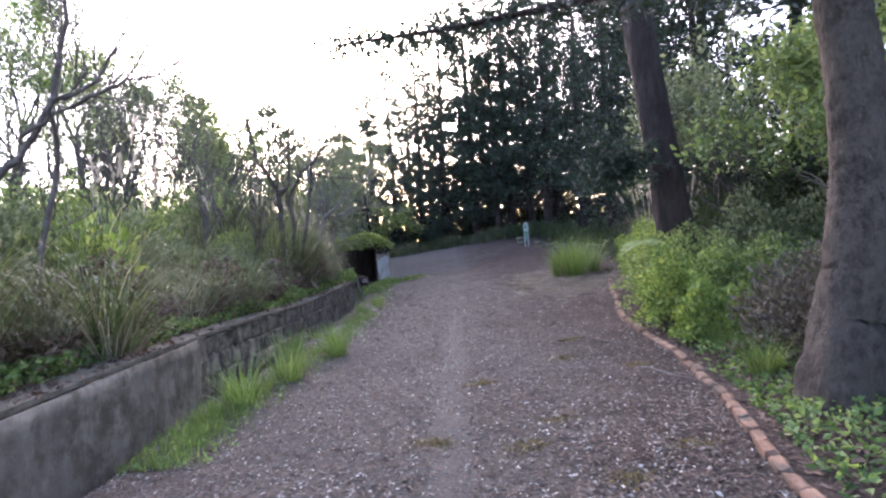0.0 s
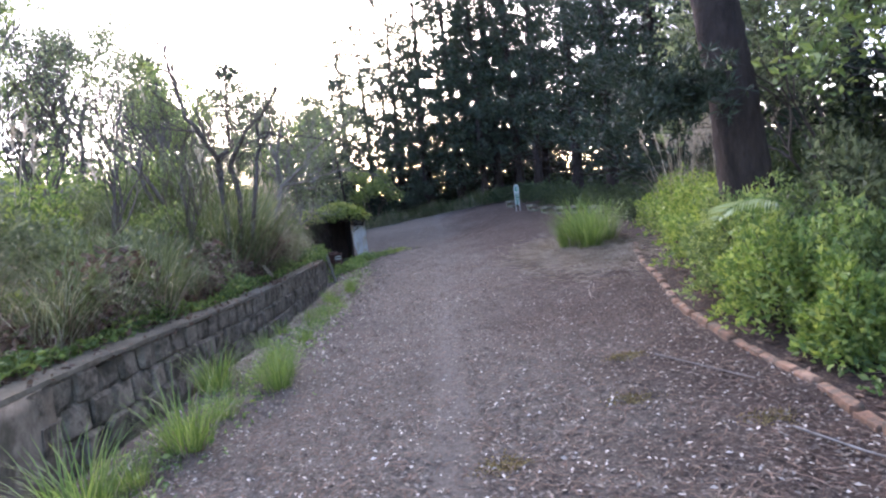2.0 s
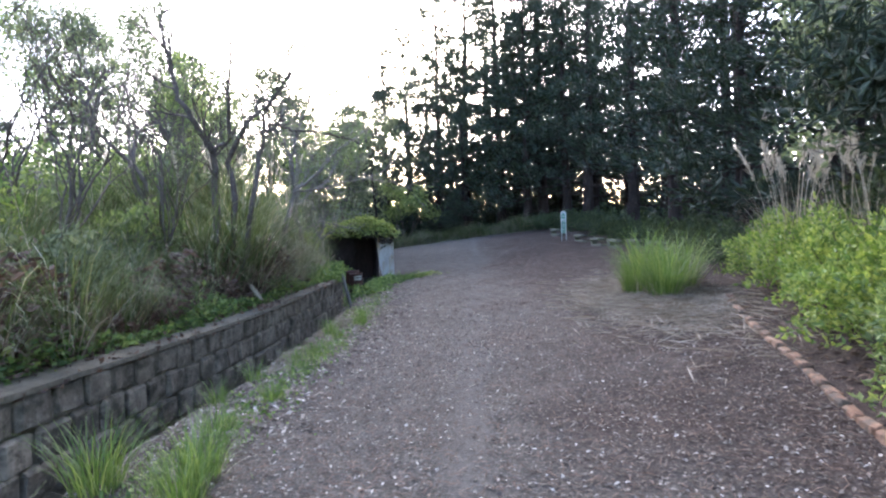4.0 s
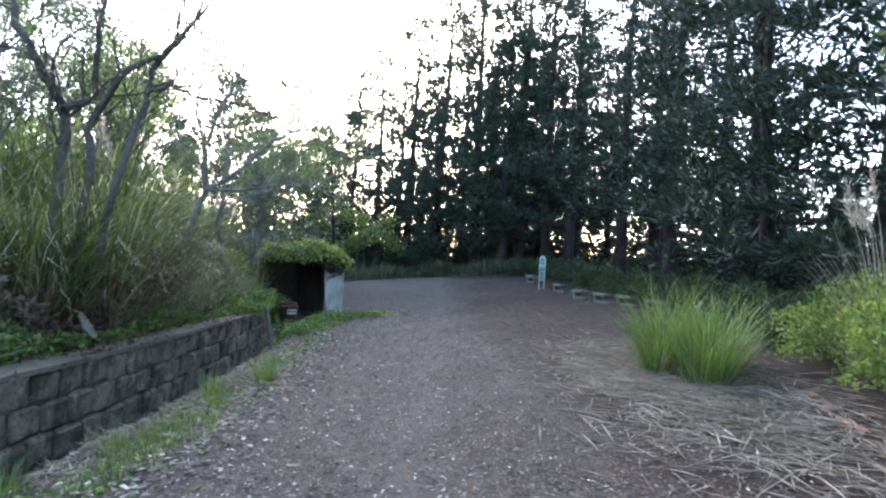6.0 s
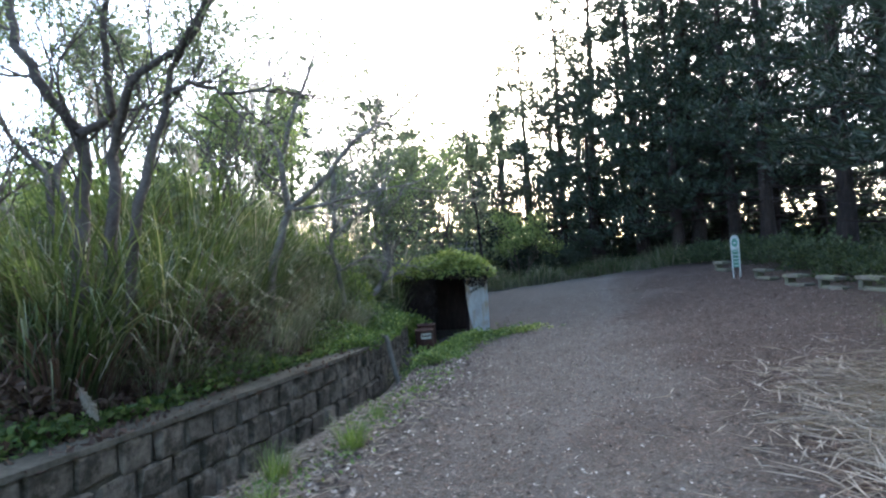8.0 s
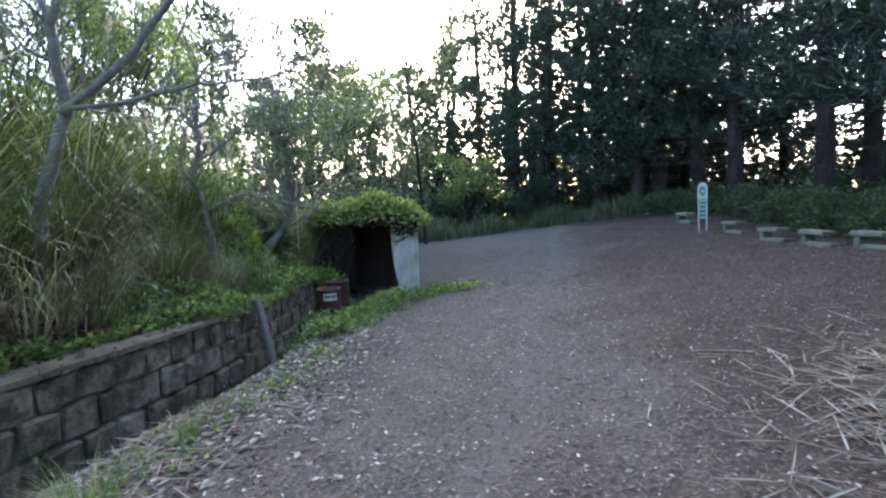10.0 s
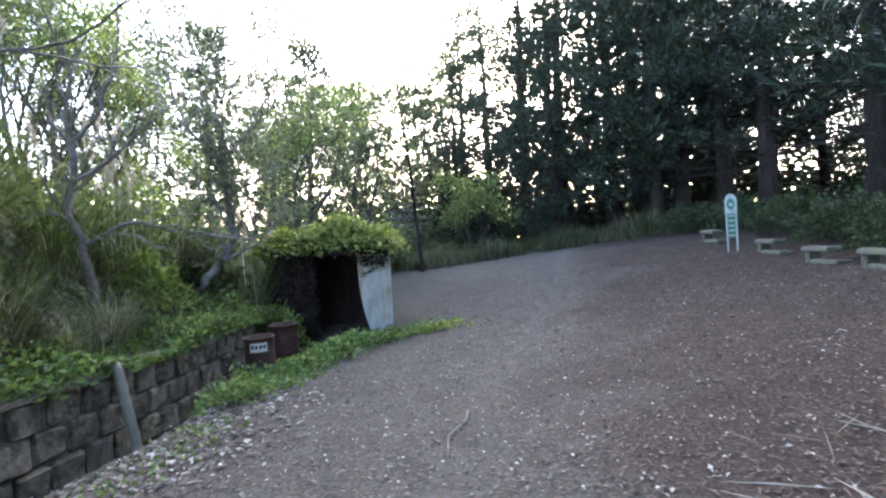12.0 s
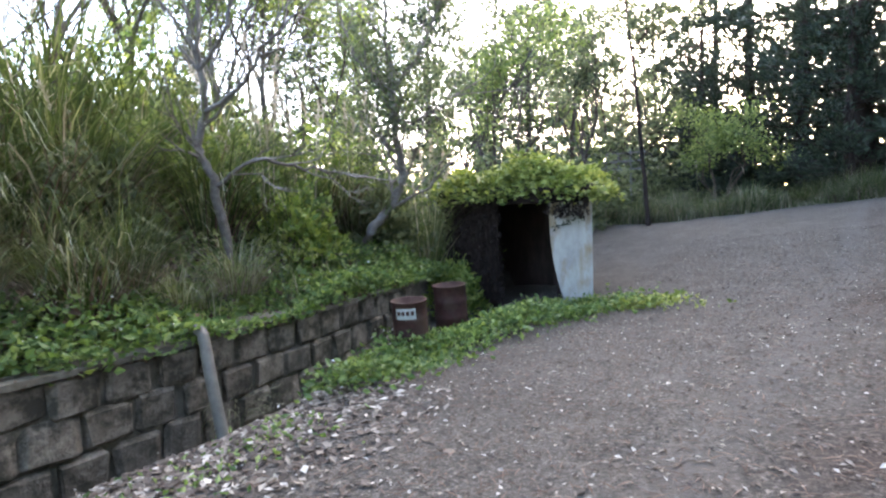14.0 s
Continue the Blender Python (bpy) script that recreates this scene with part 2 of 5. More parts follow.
def blades(pos, heading, lean, length, width, droop, segs=4):
    """Grass blades: tapered ribbons that rise and bow over in their heading."""
    n = len(pos)
    f = np.linspace(0, 1, segs + 1)
    ang = lean[:, None] + droop[:, None] * f[None, :] ** 1.6
    step = (length / segs)[:, None]
    dx, dz = np.sin(ang[:, :-1]) * step, np.cos(ang[:, :-1]) * step
    hx = np.concatenate([np.zeros((n, 1)), np.cumsum(dx, 1)], 1)
    hz = np.concatenate([np.zeros((n, 1)), np.cumsum(dz, 1)], 1)
    ch, sh = np.cos(heading)[:, None], np.sin(heading)[:, None]
    mid = np.stack([pos[:, 0:1] + hx * ch, pos[:, 1:2] + hx * sh, pos[:, 2:3] + hz], -1)
    w = (width[:, None] * 0.5 * (1 - f[None, :] ** 1.5) + 0.0006)[..., None]
    side = np.stack([-sh, ch, np.zeros_like(sh)], -1)
    v = np.stack([mid - side * w, mid + side * w], 2)
    k = np.arange(n * (segs + 1) * 2).reshape(n, segs + 1, 2)
    q = np.stack([k[:, :-1, 0], k[:, :-1, 1], k[:, 1:, 1], k[:, 1:, 0]], -1)
    return v.reshape(-1, 3), q.reshape(-1, 4), mid[:, -1], unit(mid[:, -1] - mid[:, -2])


class Heap:
    """Collects vertices and faces of one mesh."""

    def __init__(self):
        self.v, self.f, self.n = [], [], 0

    def add(self, v, f):
        self.v.append(np.asarray(v, float))
        self.f.extend((np.asarray(f) + self.n).tolist())
        self.n += len(v)
        return self

    def tube(self, pts, radii, sides=5):
        pts = np.asarray(pts, float)
        radii = np.asarray(radii, float)
        d = unit(np.gradient(pts, axis=0))
        ref = np.array([0.31, 0.17, 0.94]) if abs(d[0][2]) < 0.9 else np.array([1.0, 0.1, 0.0])
        a = unit(np.cross(d, ref))
        b = np.cross(d, a)
        t = np.linspace(0, 2 * np.pi, sides, endpoint=False)
        ring = pts[:, None] + radii[:, None, None] * (np.cos(t)[None, :, None] * a[:, None] + np.sin(t)[None, :, None] * b[:, None])
        k = np.arange(len(pts) * sides).reshape(len(pts), sides)
        q = np.stack([k[:-1], np.roll(k[:-1], -1, 1), np.roll(k[1:], -1, 1), k[1:]], -1).reshape(-1, 4)
        return self.add(ring.reshape(-1, 3), q)

    def mesh(self, name, material, soft=False):
        me = mesh_of(name, np.concatenate(self.v), self.f, material)
        return smooth(me) if soft else me


# ---- the lie of the land ----


def sm(a, b, v):
    t = np.clip((v - a) / (b - a), 0, 1)
    return t * t * (3 - 2 * t)


def gz(x, y):
    """Height of the trodden ground: tilted to one side, rising at the far end."""
    s = 0.03 + 0.07 * sm(4, 12, y)
    return s * np.clip(x, -4, 6) + 0.85 * sm(22, 31, y) + 0.2 * sm(16, 24, y) * (1 - sm(26, 31, y)) * sm(0, 4, x)


def wall_x(y):
    return np.interp(y, [-8, 3.6, 6, 9, 13, 15.5, 17, 18.2, 20, 22], [-2.7, -2.82, -2.92, -2.98, -2.98, -3.05, -3.25, -3.5, -4.05, -4.7])


WALL_H = 0.66


def kerb_x(y):
    return np.interp(y, [-6, 2.56, 4, 5.4, 6.5, 7.6, 9.07, 10.5, 11.7, 13], [1.2, 1.85, 2.22, 2.4, 2.43, 2.5, 2.87, 3.17, 3.55, 4.0])


def land(x, y):
    """Height of the ground everywhere, with the bank behind the wall and the bed behind the kerb."""
    g = gz(x, y)
    d = wall_x(y) - 0.17 - x
    bank = np.where(d > 0, WALL_H - 0.04 + (0.26 + 0.16 * sm(9, 16, y)) * np.clip(d, 0, 7), 0) * (1 - sm(20.5, 26, y))
    ditch = -0.2 * sm(0.42, 0.2, -d - 0.17) * (d < 0) * (1 - sm(18.5, 19.5, y))
    e = x - kerb_x(y)
    bed = 0.05 * sm(0.05, 0.5, e) * (y < 13) + 0.10 * np.clip(e - 0.5, 0, 6) * (1 - sm(12, 17, y))
    rough = 0.02 * np.sin(x * 2.1 + 0.7 * y) * np.cos(y * 1.3 - x) + 0.012 * np.sin(5.1 * x + y) * np.sin(4.3 * y)
    return g + bank + ditch + bed + rough


def axis_steps(parts):
    return np.unique(np.concatenate([np.arange(a, b, s) for a, b, s in parts]))


gx = axis_steps([(-400, -40, 60), (-40, -12, 4), (-12, -5, 0.5), (-5, -2.3, 0.08), (-2.3, 5, 0.2), (5, 14, 0.6), (14, 40, 4), (40, 461, 60)])
gy = axis_steps([(-400, -40, 60), (-40, -8, 4), (-8, 30, 0.2), (30, 46, 0.8), (46, 80, 5), (80, 461, 60)])
GX, GY = np.meshgrid(gx, gy)
gv = np.stack([GX, GY, land(GX, GY)], -1).reshape(-1, 3)
gk = np.arange(len(gx) * len(gy)).reshape(len(gy), len(gx))
gf = np.stack([gk[:-1, :-1], gk[:-1, 1:], gk[1:, 1:], gk[1:, :-1]], -1).reshape(-1, 4)
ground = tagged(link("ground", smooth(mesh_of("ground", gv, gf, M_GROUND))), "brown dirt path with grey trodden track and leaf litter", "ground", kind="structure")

# ---- trees ----


def conifer_meshes(seed, height, bare, spread, tufts=9, spray=17, big=1.0):
    """Trunk, limbs and needle tufts of one conifer."""
    r = np.random.default_rng(seed)
    trunk, limb, crown = Heap(), Heap(), Heap()
    zs = np.linspace(0, height, 12)
    wobble = np.cumsum(r.normal(0, 0.035, (12, 2)), 0) * (zs[:, None] > 0.5)
    pts = np.column_stack([wobble, zs])
    r0 = 0.016 * height
    trunk.tube(pts, r0 * (1 - zs / height) ** 0.8 + 0.015 + 0.35 * r0 * np.exp(-zs * 2.5), 9)
    P, A, tiers = [], [], max(8, int(height * 1.15))
    for i in range(tiers * 5):
        tier = i // 5
        f = bare + (1 - bare) * (tier + 0.25 * r.normal() + 0.5) / tiers
        f = min(max(f, bare), 0.995)
        z = f * height
        o = np.array([np.interp(z, zs, pts[:, 0]), np.interp(z, zs, pts[:, 1]), z])
        th = i * 6.283 / 5 + tier * 0.7 + r.normal(0, 0.3)
        top = (f - bare) / (1 - bare)
        reach = spread * (1 - top ** 1.6 * 0.86) * r.uniform(0.45, 1.12)
        d = np.array([math.cos(th), math.sin(th), 0])
        k = np.linspace(0, 1, 5)
        rise = reach * (-0.16 * (1 - top) * k + r.uniform(0.1, 0.42) * k ** 2)
        line = o + d * (k * reach)[:, None] + np.column_stack([np.zeros((5, 2)), rise])
        limb.tube(line, np.linspace(0.036, 0.008, 5), 3)
        if f < bare + 0.05:
            continue
        for s in np.linspace(0.28 if reach > 1.5 else 0.5, 1.0, max(2, int(tufts * reach / spread * 0.5 + 0.5))):
            c = o + d * (s * reach) + np.array([0, 0, np.interp(s, k, rise)]) + r.normal(0, 0.1, 3)
            n = int(spray * r.uniform(2.0, 3.1))
            off = unit(r.normal(size=(n, 3))) * (r.random((n, 1)) ** 0.4) * np.array([0.40, 0.40, 0.24]) * r.uniform(0.75, 1.2)
            P.append(c + off + np.array([0, 0, 0.08]))
            A.append(unit(off * 2.0 + r.normal(0, 0.35, (n, 3)) + np.array([0, 0, 0.45]) + d * 0.4))
    for i in range(int(height * bare * 5)):
        z = r.uniform(0.12, bare + 0.1) * height
        th = r.uniform(0, 6.28)
        L = r.uniform(0.5, 1.7)
        d = np.array([math.cos(th), math.sin(th), r.uniform(-0.25, 0.35)])
        o = np.array([np.interp(z, zs, pts[:, 0]), np.interp(z, zs, pts[:, 1]), z])
        limb.tube([o, o + d * L * 0.5, o + d * L + np.array([0, 0, -0.1])], [0.022, 0.012, 0.004], 3)
    P, A = np.concatenate(P), np.concatenate(A)
    crown.add(*leaves(P, A, big * r.uniform(0.16, 0.34, len(P)), big * r.uniform(0.045, 0.085, len(P)), r))
    return trunk.mesh("trunk", M_BARK, True), limb.mesh("branchwork", M_BARK), crown.mesh("crown", M_NEEDLE)


CONIFERS = [conifer_meshes(11, 13.5, 0.10, 3.5), conifer_meshes(12, 12.0, 0.07, 3.3), conifer_meshes(13, 15.0, 0.13, 3.7), conifer_meshes(14, 10.5, 0.05, 3.0)]


def conifer(kind, x, y, scale=1.0, turn=0.0, lean=(0.0, 0.0), label="tall dark green conifer with bare lower trunk", group="conifer row"):
    z = float(land(x, y)) - 0.08
    t = base("conifer", pose(x, y, z, lean[0], lean[1], turn), label, "tree", group)
    t.scale = (scale, scale, scale)
    for name, me in zip(("trunk", "branchwork", "crown"), CONIFERS[kind]):
        tagged(link(name, me, t), kind="" if name == "trunk" else "stuff")
    return t


def grow(heap, tips, rng, start, way, length, radius, level, spread=0.6, rise=0.15, shrink=0.72, crook=0.16, kids=(2, 3)):
    """One limb and, from it, thinner ones; the tips are kept for leaves."""
    n = 5 if radius > 0.013 else 4
    pts, d = [np.array(start, float)], unit(np.array(way, float))
    for _ in range(n - 1):
        d = unit(d + rng.normal(0, crook, 3) + np.array([0, 0, rise * 0.25]))
        pts.append(pts[-1] + d * length / (n - 1))
    heap[radius < 0.013].tube(pts, np.linspace(radius, radius * 0.62, n), 7 if radius > 0.04 else 4 if radius > 0.012 else 3)
    if level <= 1:
        tips.append((pts[-2], d))
        tips.append((pts[-1], d))
    if level == 0:
        return
    for j in range(rng.integers(kids[0], kids[1] + 1)):
        at = rng.integers(2, n) if j else n - 1
        side = unit(rng.normal(size=3) + np.array([0, 0, rise]))
        grow(heap, tips, rng, pts[at], unit(d + side * spread * rng.uniform(0.7, 1.4)), length * shrink * rng.uniform(0.75, 1.15), radius * 0.58, level - 1, spread, rise, shrink, crook, kids)


def leafy(tips, rng, per, size, scatter):
    c = np.repeat(np.array([p for p, _ in tips]), per, 0)
    d = np.repeat(np.array([q for _, q in tips]), per, 0)
    c = c + rng.normal(0, scatter, c.shape)
    a = unit(d * 0.5 + rng.normal(size=c.shape) + np.array([0, 0, 0.1]))
    s = rng.uniform(0.6, 1.25, len(c)) * size
    return leaves(c, a, s, s * 0.5, rng)


def tree(name, seed, x, y, ways, length, radius, level, leaf, per, size, label, bark=None, scatter=0.12, spread=0.6, rise=0.15, shrink=0.72, group="", crook=0.16, kids=(2, 3)):
    """A broadleaf tree or shrub from one or several stems."""
    rng = np.random.default_rng(seed)
    wood, tips = (Heap(), Heap()), []
    for w in ways:
        grow(wood, tips, rng, (rng.normal(0, 0.05), rng.normal(0, 0.05), 0), w, length, radius, level, spread, rise, shrink, crook, kids)
    t = base(name, pose(x, y, float(land(x, y)) - 0.06), label, "tree" if "tree" in name else "shrub", group)
    link("trunk", wood[0].mesh("trunk", bark or M_TWIG, True), t)
    if wood[1].n:
        tagged(link("twig_work", wood[1].mesh("twig_work", bark or M_TWIG), t), kind="stuff")
    if per:
        me = Heap().add(*leafy(tips, rng, per, size, scatter)).mesh("crown", leaf)
        tagged(link("crown", me, t), kind="stuff")
    return t


# ---- grasses ----


def grass_meshes(seed, n, height, radius, width, droop, dry=0.15, plumes=0, blade=None, skirt=None):
    r = np.random.default_rng(seed)
    rad = radius * np.sqrt(r.random(n))
    th = r.uniform(0, 2 * np.pi, n)
    pos = np.column_stack([rad * np.cos(th), rad * np.sin(th), np.zeros(n) - 0.02])
    head = th + r.normal(0, 0.6, n)
    length = height * r.uniform(0.55, 1.2, n)
    v, f, _, _ = blades(pos, head, r.uniform(0.02, 0.55, n), length, width * r.uniform(0.6, 1.2, n), droop * r.uniform(0.5, 1.3, n), 5)
    out = [("foliage", Heap().add(v, f).mesh("foliage", blade or M_GRASS))]
    m = int(n * dry)
    if m:
        th = r.uniform(0, 2 * np.pi, m)
        pos = np.column_stack([radius * 1.1 * np.cos(th), radius * 1.1 * np.sin(th), np.zeros(m)])
        v, f, _, _ = blades(pos, th, r.uniform(0.4, 0.9, m), height * r.uniform(0.4, 0.8, m), width * r.uniform(0.6, 1.1, m), r.uniform(1.0, 1.9, m), 4)
        out.append(("dry_foliage", Heap().add(v, f).mesh("dry_foliage", skirt or M_DRY)))
    if plumes:
        th = r.uniform(0, 2 * np.pi, plumes)
        pos = np.column_stack([0.5 * radius * np.cos(th), 0.5 * radius * np.sin(th), np.zeros(plumes)])
        v, f, tip, d = blades(pos, th, r.uniform(0.02, 0.2, plumes), height * r.uniform(1.15, 1.45, plumes), np.full(plumes, 0.012), r.uniform(0.1, 0.4, plumes), 4)
        h = Heap().add(v, f)
        k = 46
        c = np.repeat(tip, k, 0) - np.repeat(d, k, 0) * np.tile(np.linspace(0, 0.3, k), plumes)[:, None]
        ax = unit(np.repeat(d, k, 0) * 1.4 + r.normal(0, 0.55, c.shape))
        h.add(*leaves(c, ax, r.uniform(0.06, 0.13, len(c)), 0.012, r))
        out.append(("silk", h.mesh("silk", M_PLUME)))
    return out


def clump(meshes, x, y, scale, turn, label, group, name="grass_clump", category="grass", lift=0.0):
    t = base(name, pose(x, y, float(land(x, y)) + lift, 0, 0, turn), label, category, group)
    t.scale = (scale, scale, scale)
    for nm, me in meshes:
        tagged(link(nm, me, t), kind="stuff")
    return t


SILVER = [grass_meshes(31, 260, 1.6, 0.32, 0.017, 2.5, 0.4, 0, None, M_BROWN), grass_meshes(32, 230, 1.8, 0.3, 0.016, 2.1, 0.3, 1), grass_meshes(33, 220, 1.4, 0.32, 0.015, 2.8, 0.5, 0, None, M_BROWN)]
FRESH = [grass_meshes(41, 150, 0.6, 0.16, 0.010, 1.2, 0.08, 0, M_LUSH), grass_meshes(42, 90, 0.42, 0.14, 0.009, 1.4, 0.15, 0, M_LUSH)]
TALL_FRESH = grass_meshes(43, 300, 0.95, 0.24, 0.011, 1.5, 0.1, 0, M_LUSH)
DRY_CLUMP = grass_meshes(45, 200, 1.05, 0.26, 0.012, 2.5, 0.4, 0, M_SILVER)
PLUME_BANK = grass_meshes(46, 130, 1.5, 0.3, 0.013, 1.7, 0.2, 8)
PLUMED = grass_meshes(44, 160, 1.5, 0.3, 0.012, 0.9, 0.5, 14, M_DRY)

# ---- conifer wood ----
rows = [(5.3, 29.6, 0, 1.0), (6.4, 26.4, 2, 0.92), (7.0, 23.2, 1, 1.1), (7.7, 20.0, 0, 1.0), (8.0, 16.6, 2, 0.9), (8.6, 13.0, 0, 0.95),
        (3.6, 33.0, 2, 1.1), (1.6, 34.5, 0, 1.2), (-0.4, 36.0, 1, 1.3), (-2.2, 38.0, 0, 1.12), (2.7, 32.4, 3, 1.25), (4.6, 31.0, 2, 0.9), (-4.2, 41.0, 2, 0.98), (-6.6, 45.0, 3, 1.35), (-9.5, 49.0, 3, 1.0),
        (8.6, 29.0, 2, 1.0), (9.6, 25.0, 0, 1.05), (11.6, 9.0, 0, 1.0), (10.2, 5.0, 2, 0.9),
        (6.6, 34.0, 1, 1.1), (4.0, 38.0, 0, 1.05), (1.2, 40.5, 2, 1.0), (-1.6, 43.5, 1, 1.1), (10.5, 33.0, 0, 1.1), 
        (8.0, 40.0, 2, 1.0), (-3.6, 48.0, 0, 1.1), (3.6, 47.0, 2, 1.0), (13.5, 4.0, 1, 1.1), (12.0, -3.0, 0, 1.0), (8.0, -7.0, 2, 0.9)]
for i, (x, y, k, s) in enumerate(rows):
    conifer(k, x, y, s, (i * 77) % 360)
for i, (x, y, k, s) in enumerate([(7.8, 9.8, 3, 1.05), (7.0, 14.6, 3, 1.0), (7.0, 18.4, 3, 0.95), (8.4, 6.4, 1, 0.9), (7.2, 2.2, 0, 0.9), (5.2, 36.5, 1, 1.0), (-0.6, 33.4, 3, 0.75), (2.4, 36.6, 3, 1.0), (-5.4, 38.2, 3, 0.9), (9.0, 36.5, 1, 1.0), (6.2, 44.0, 2, 1.0)]):
    conifer(k, x, y, s, 40 + i * 63, label="dark green conifer with drooping foliage beside the path")


def big_trunk(x, y, height, r0, material, seed, lean, label, flare=0.5, branches=9, low=0.45, bend=((0, 0), (1, 0))):
    """A single great trunk with a flared foot and a few limbs carrying needles."""
    r = np.random.default_rng(seed)
    zs = np.concatenate([[-0.15, 0, 0.12, 0.3, 0.55], np.linspace(0.9, height, 12)])
    w = np.cumsum(r.normal(0, 0.018, (len(zs), 2)), 0)
    pts = np.column_stack([w[:, 0] + lean[0] * zs, w[:, 1] + lean[1] * zs, zs])
    rad = r0 * (1 - 0.75 * np.clip(zs, 0, None) / height) * (1 + flare * np.exp(-np.clip(zs, 0, None) * 3.2))
    pts[:, 0] += np.interp(zs, [b[0] for b in bend], [b[1] for b in bend])
    fine = np.unique(np.concatenate([zs, np.arange(0, min(height, 4.5), 0.06)]))
    rings = np.column_stack([np.interp(fine, zs, pts[:, j]) for j in range(3)])
    h = Heap().tube(rings, np.interp(fine, zs, rad), 26)
    for v in h.v:
        v[:, :2] += r.normal(0, 0.006, (len(v), 2))
        a = np.arctan2(v[:, 1] - lean[1] * v[:, 2], v[:, 0] - lean[0] * v[:, 2])
        k = 1 + 0.05 * np.sin(5 * a + v[:, 2]) + 0.03 * np.sin(9 * a - 2 * v[:, 2])
        v[:, 0] = lean[0] * v[:, 2] + (v[:, 0] - lean[0] * v[:, 2]) * k
    limb, P, A = Heap(), [], []
    for i in range(branches):
        z = height * r.uniform(low, 0.98)
        o = np.array([np.interp(z, zs, pts[:, 0]), np.interp(z, zs, pts[:, 1]), z])
        th = r.uniform(0, 6.28)
        L = r.uniform(1.4, 3.2)
        k = np.linspace(0, 1, 6)
        line = o + np.outer(k * L, [math.cos(th), math.sin(th), 0]) + np.column_stack([np.zeros((6, 2)), L * (0.25 * k - 0.4 * k * k)])
        limb.tube(line, np.linspace(0.045, 0.008, 6), 4)
        for s in np.linspace(0.35, 1, 9):
            c = np.array([np.interp(s, k, line[:, j]) for j in range(3)]) + r.normal(0, 0.13, 3)
            ax = unit(r.normal(size=(30, 3)) + np.array([0, 0, 0.2]))
            P.append(c + ax * 0.03)
            A.append(ax)
    t = base("tree", pose(x, y, float(land(x, y))), label, "tree")
    link("trunk", h.mesh("trunk", material, True), t)
    tagged(link("branchwork", limb.mesh("branchwork", material), t), kind="stuff")
    P, A = np.concatenate(P), np.concatenate(A)
    tagged(link("crown", Heap().add(*leaves(P, A, r.uniform(0.10, 0.2, len(P)), 0.035, r)).mesh("crown", M_NEEDLE), t), kind="stuff")
    return t


near_tree = big_trunk(2.82, 3.5, 9.0, 0.215, M_LICHEN, 61, (-0.01, 0.0), "thick bent trunk with pale lichened bark beside the brick edging", 0.55, 12, 0.42,
                      ((0, 0), (0.3, 0.02), (0.6, 0.09), (1.0, 0.2), (1.6, 0.25), (2.4, 0.2), (3.2, 0.12), (9, 0.0)))
mid_tree = big_trunk(3.8, 8.3, 12.0, 0.29, M_BARK, 62, (-0.12, 0.0), "dark straight conifer trunk rising behind the hedge", 0.4, 10, 0.5)

# a low limb of the near tree reaching over the path
ov = np.random.default_rng(64)
line = np.array([(0.35, 0.05, 3.2), (-0.6, 0.4, 3.24), (-1.5, 0.7, 3.22), (-2.5, 0.9, 3.16), (-3.6, 1.0, 3.12)])
low = Heap().tube(line, np.linspace(0.06, 0.012, 5), 7)
link("limb", low.mesh("limb", M_BARK, True), near_tree)
P = []
for k in np.linspace(0.15, 1.0, 26):
    c = np.array([np.interp(k, np.linspace(0, 1, 5), line[:, j]) for j in range(3)])
    P.append(c + ov.normal(0, 1, (70, 3)) * np.array([0.2, 0.25, 0.09]) * (1.1 - 0.5 * k) + np.array([0, 0.1, 0.02]))
P = np.concatenate(P)
tagged(link("limb_foliage", Heap().add(*leaves(P, unit(ov.normal(size=P.shape) + np.array([0, 0, -0.3])), ov.uniform(0.07, 0.14, len(P)), 0.03, ov)).mesh("limb_foliage", M_NEEDLE), near_tree), kind="stuff")

# a foliage bough hanging from the dark trunk
r = np.random.default_rng(63)
c = r.normal(0, 1, (260, 3))
c = np.array([-1.25, -0.75, 1.95]) + unit(c) * (r.random((260, 1)) ** 0.6) * np.array([0.6, 0.5, 0.4]) * (1 + 0.3 * np.sin(4 * c[:, :1]))
P = np.repeat(c, 14, 0)
A = unit(r.normal(size=P.shape) + np.array([0, 0, 0.5]))
tagged(link("bough", Heap().add(*leaves(P, A, r.uniform(0.07, 0.15, len(P)), 0.022, r)).tube([(0, 0, 2.0), (-0.5, -0.3, 2.05), (-1.2, -0.7, 1.95)], [0.05, 0.035, 0.02], 5).mesh("bough", M_NEEDLE), mid_tree), kind="stuff")

# ---- crooked bank trees ----


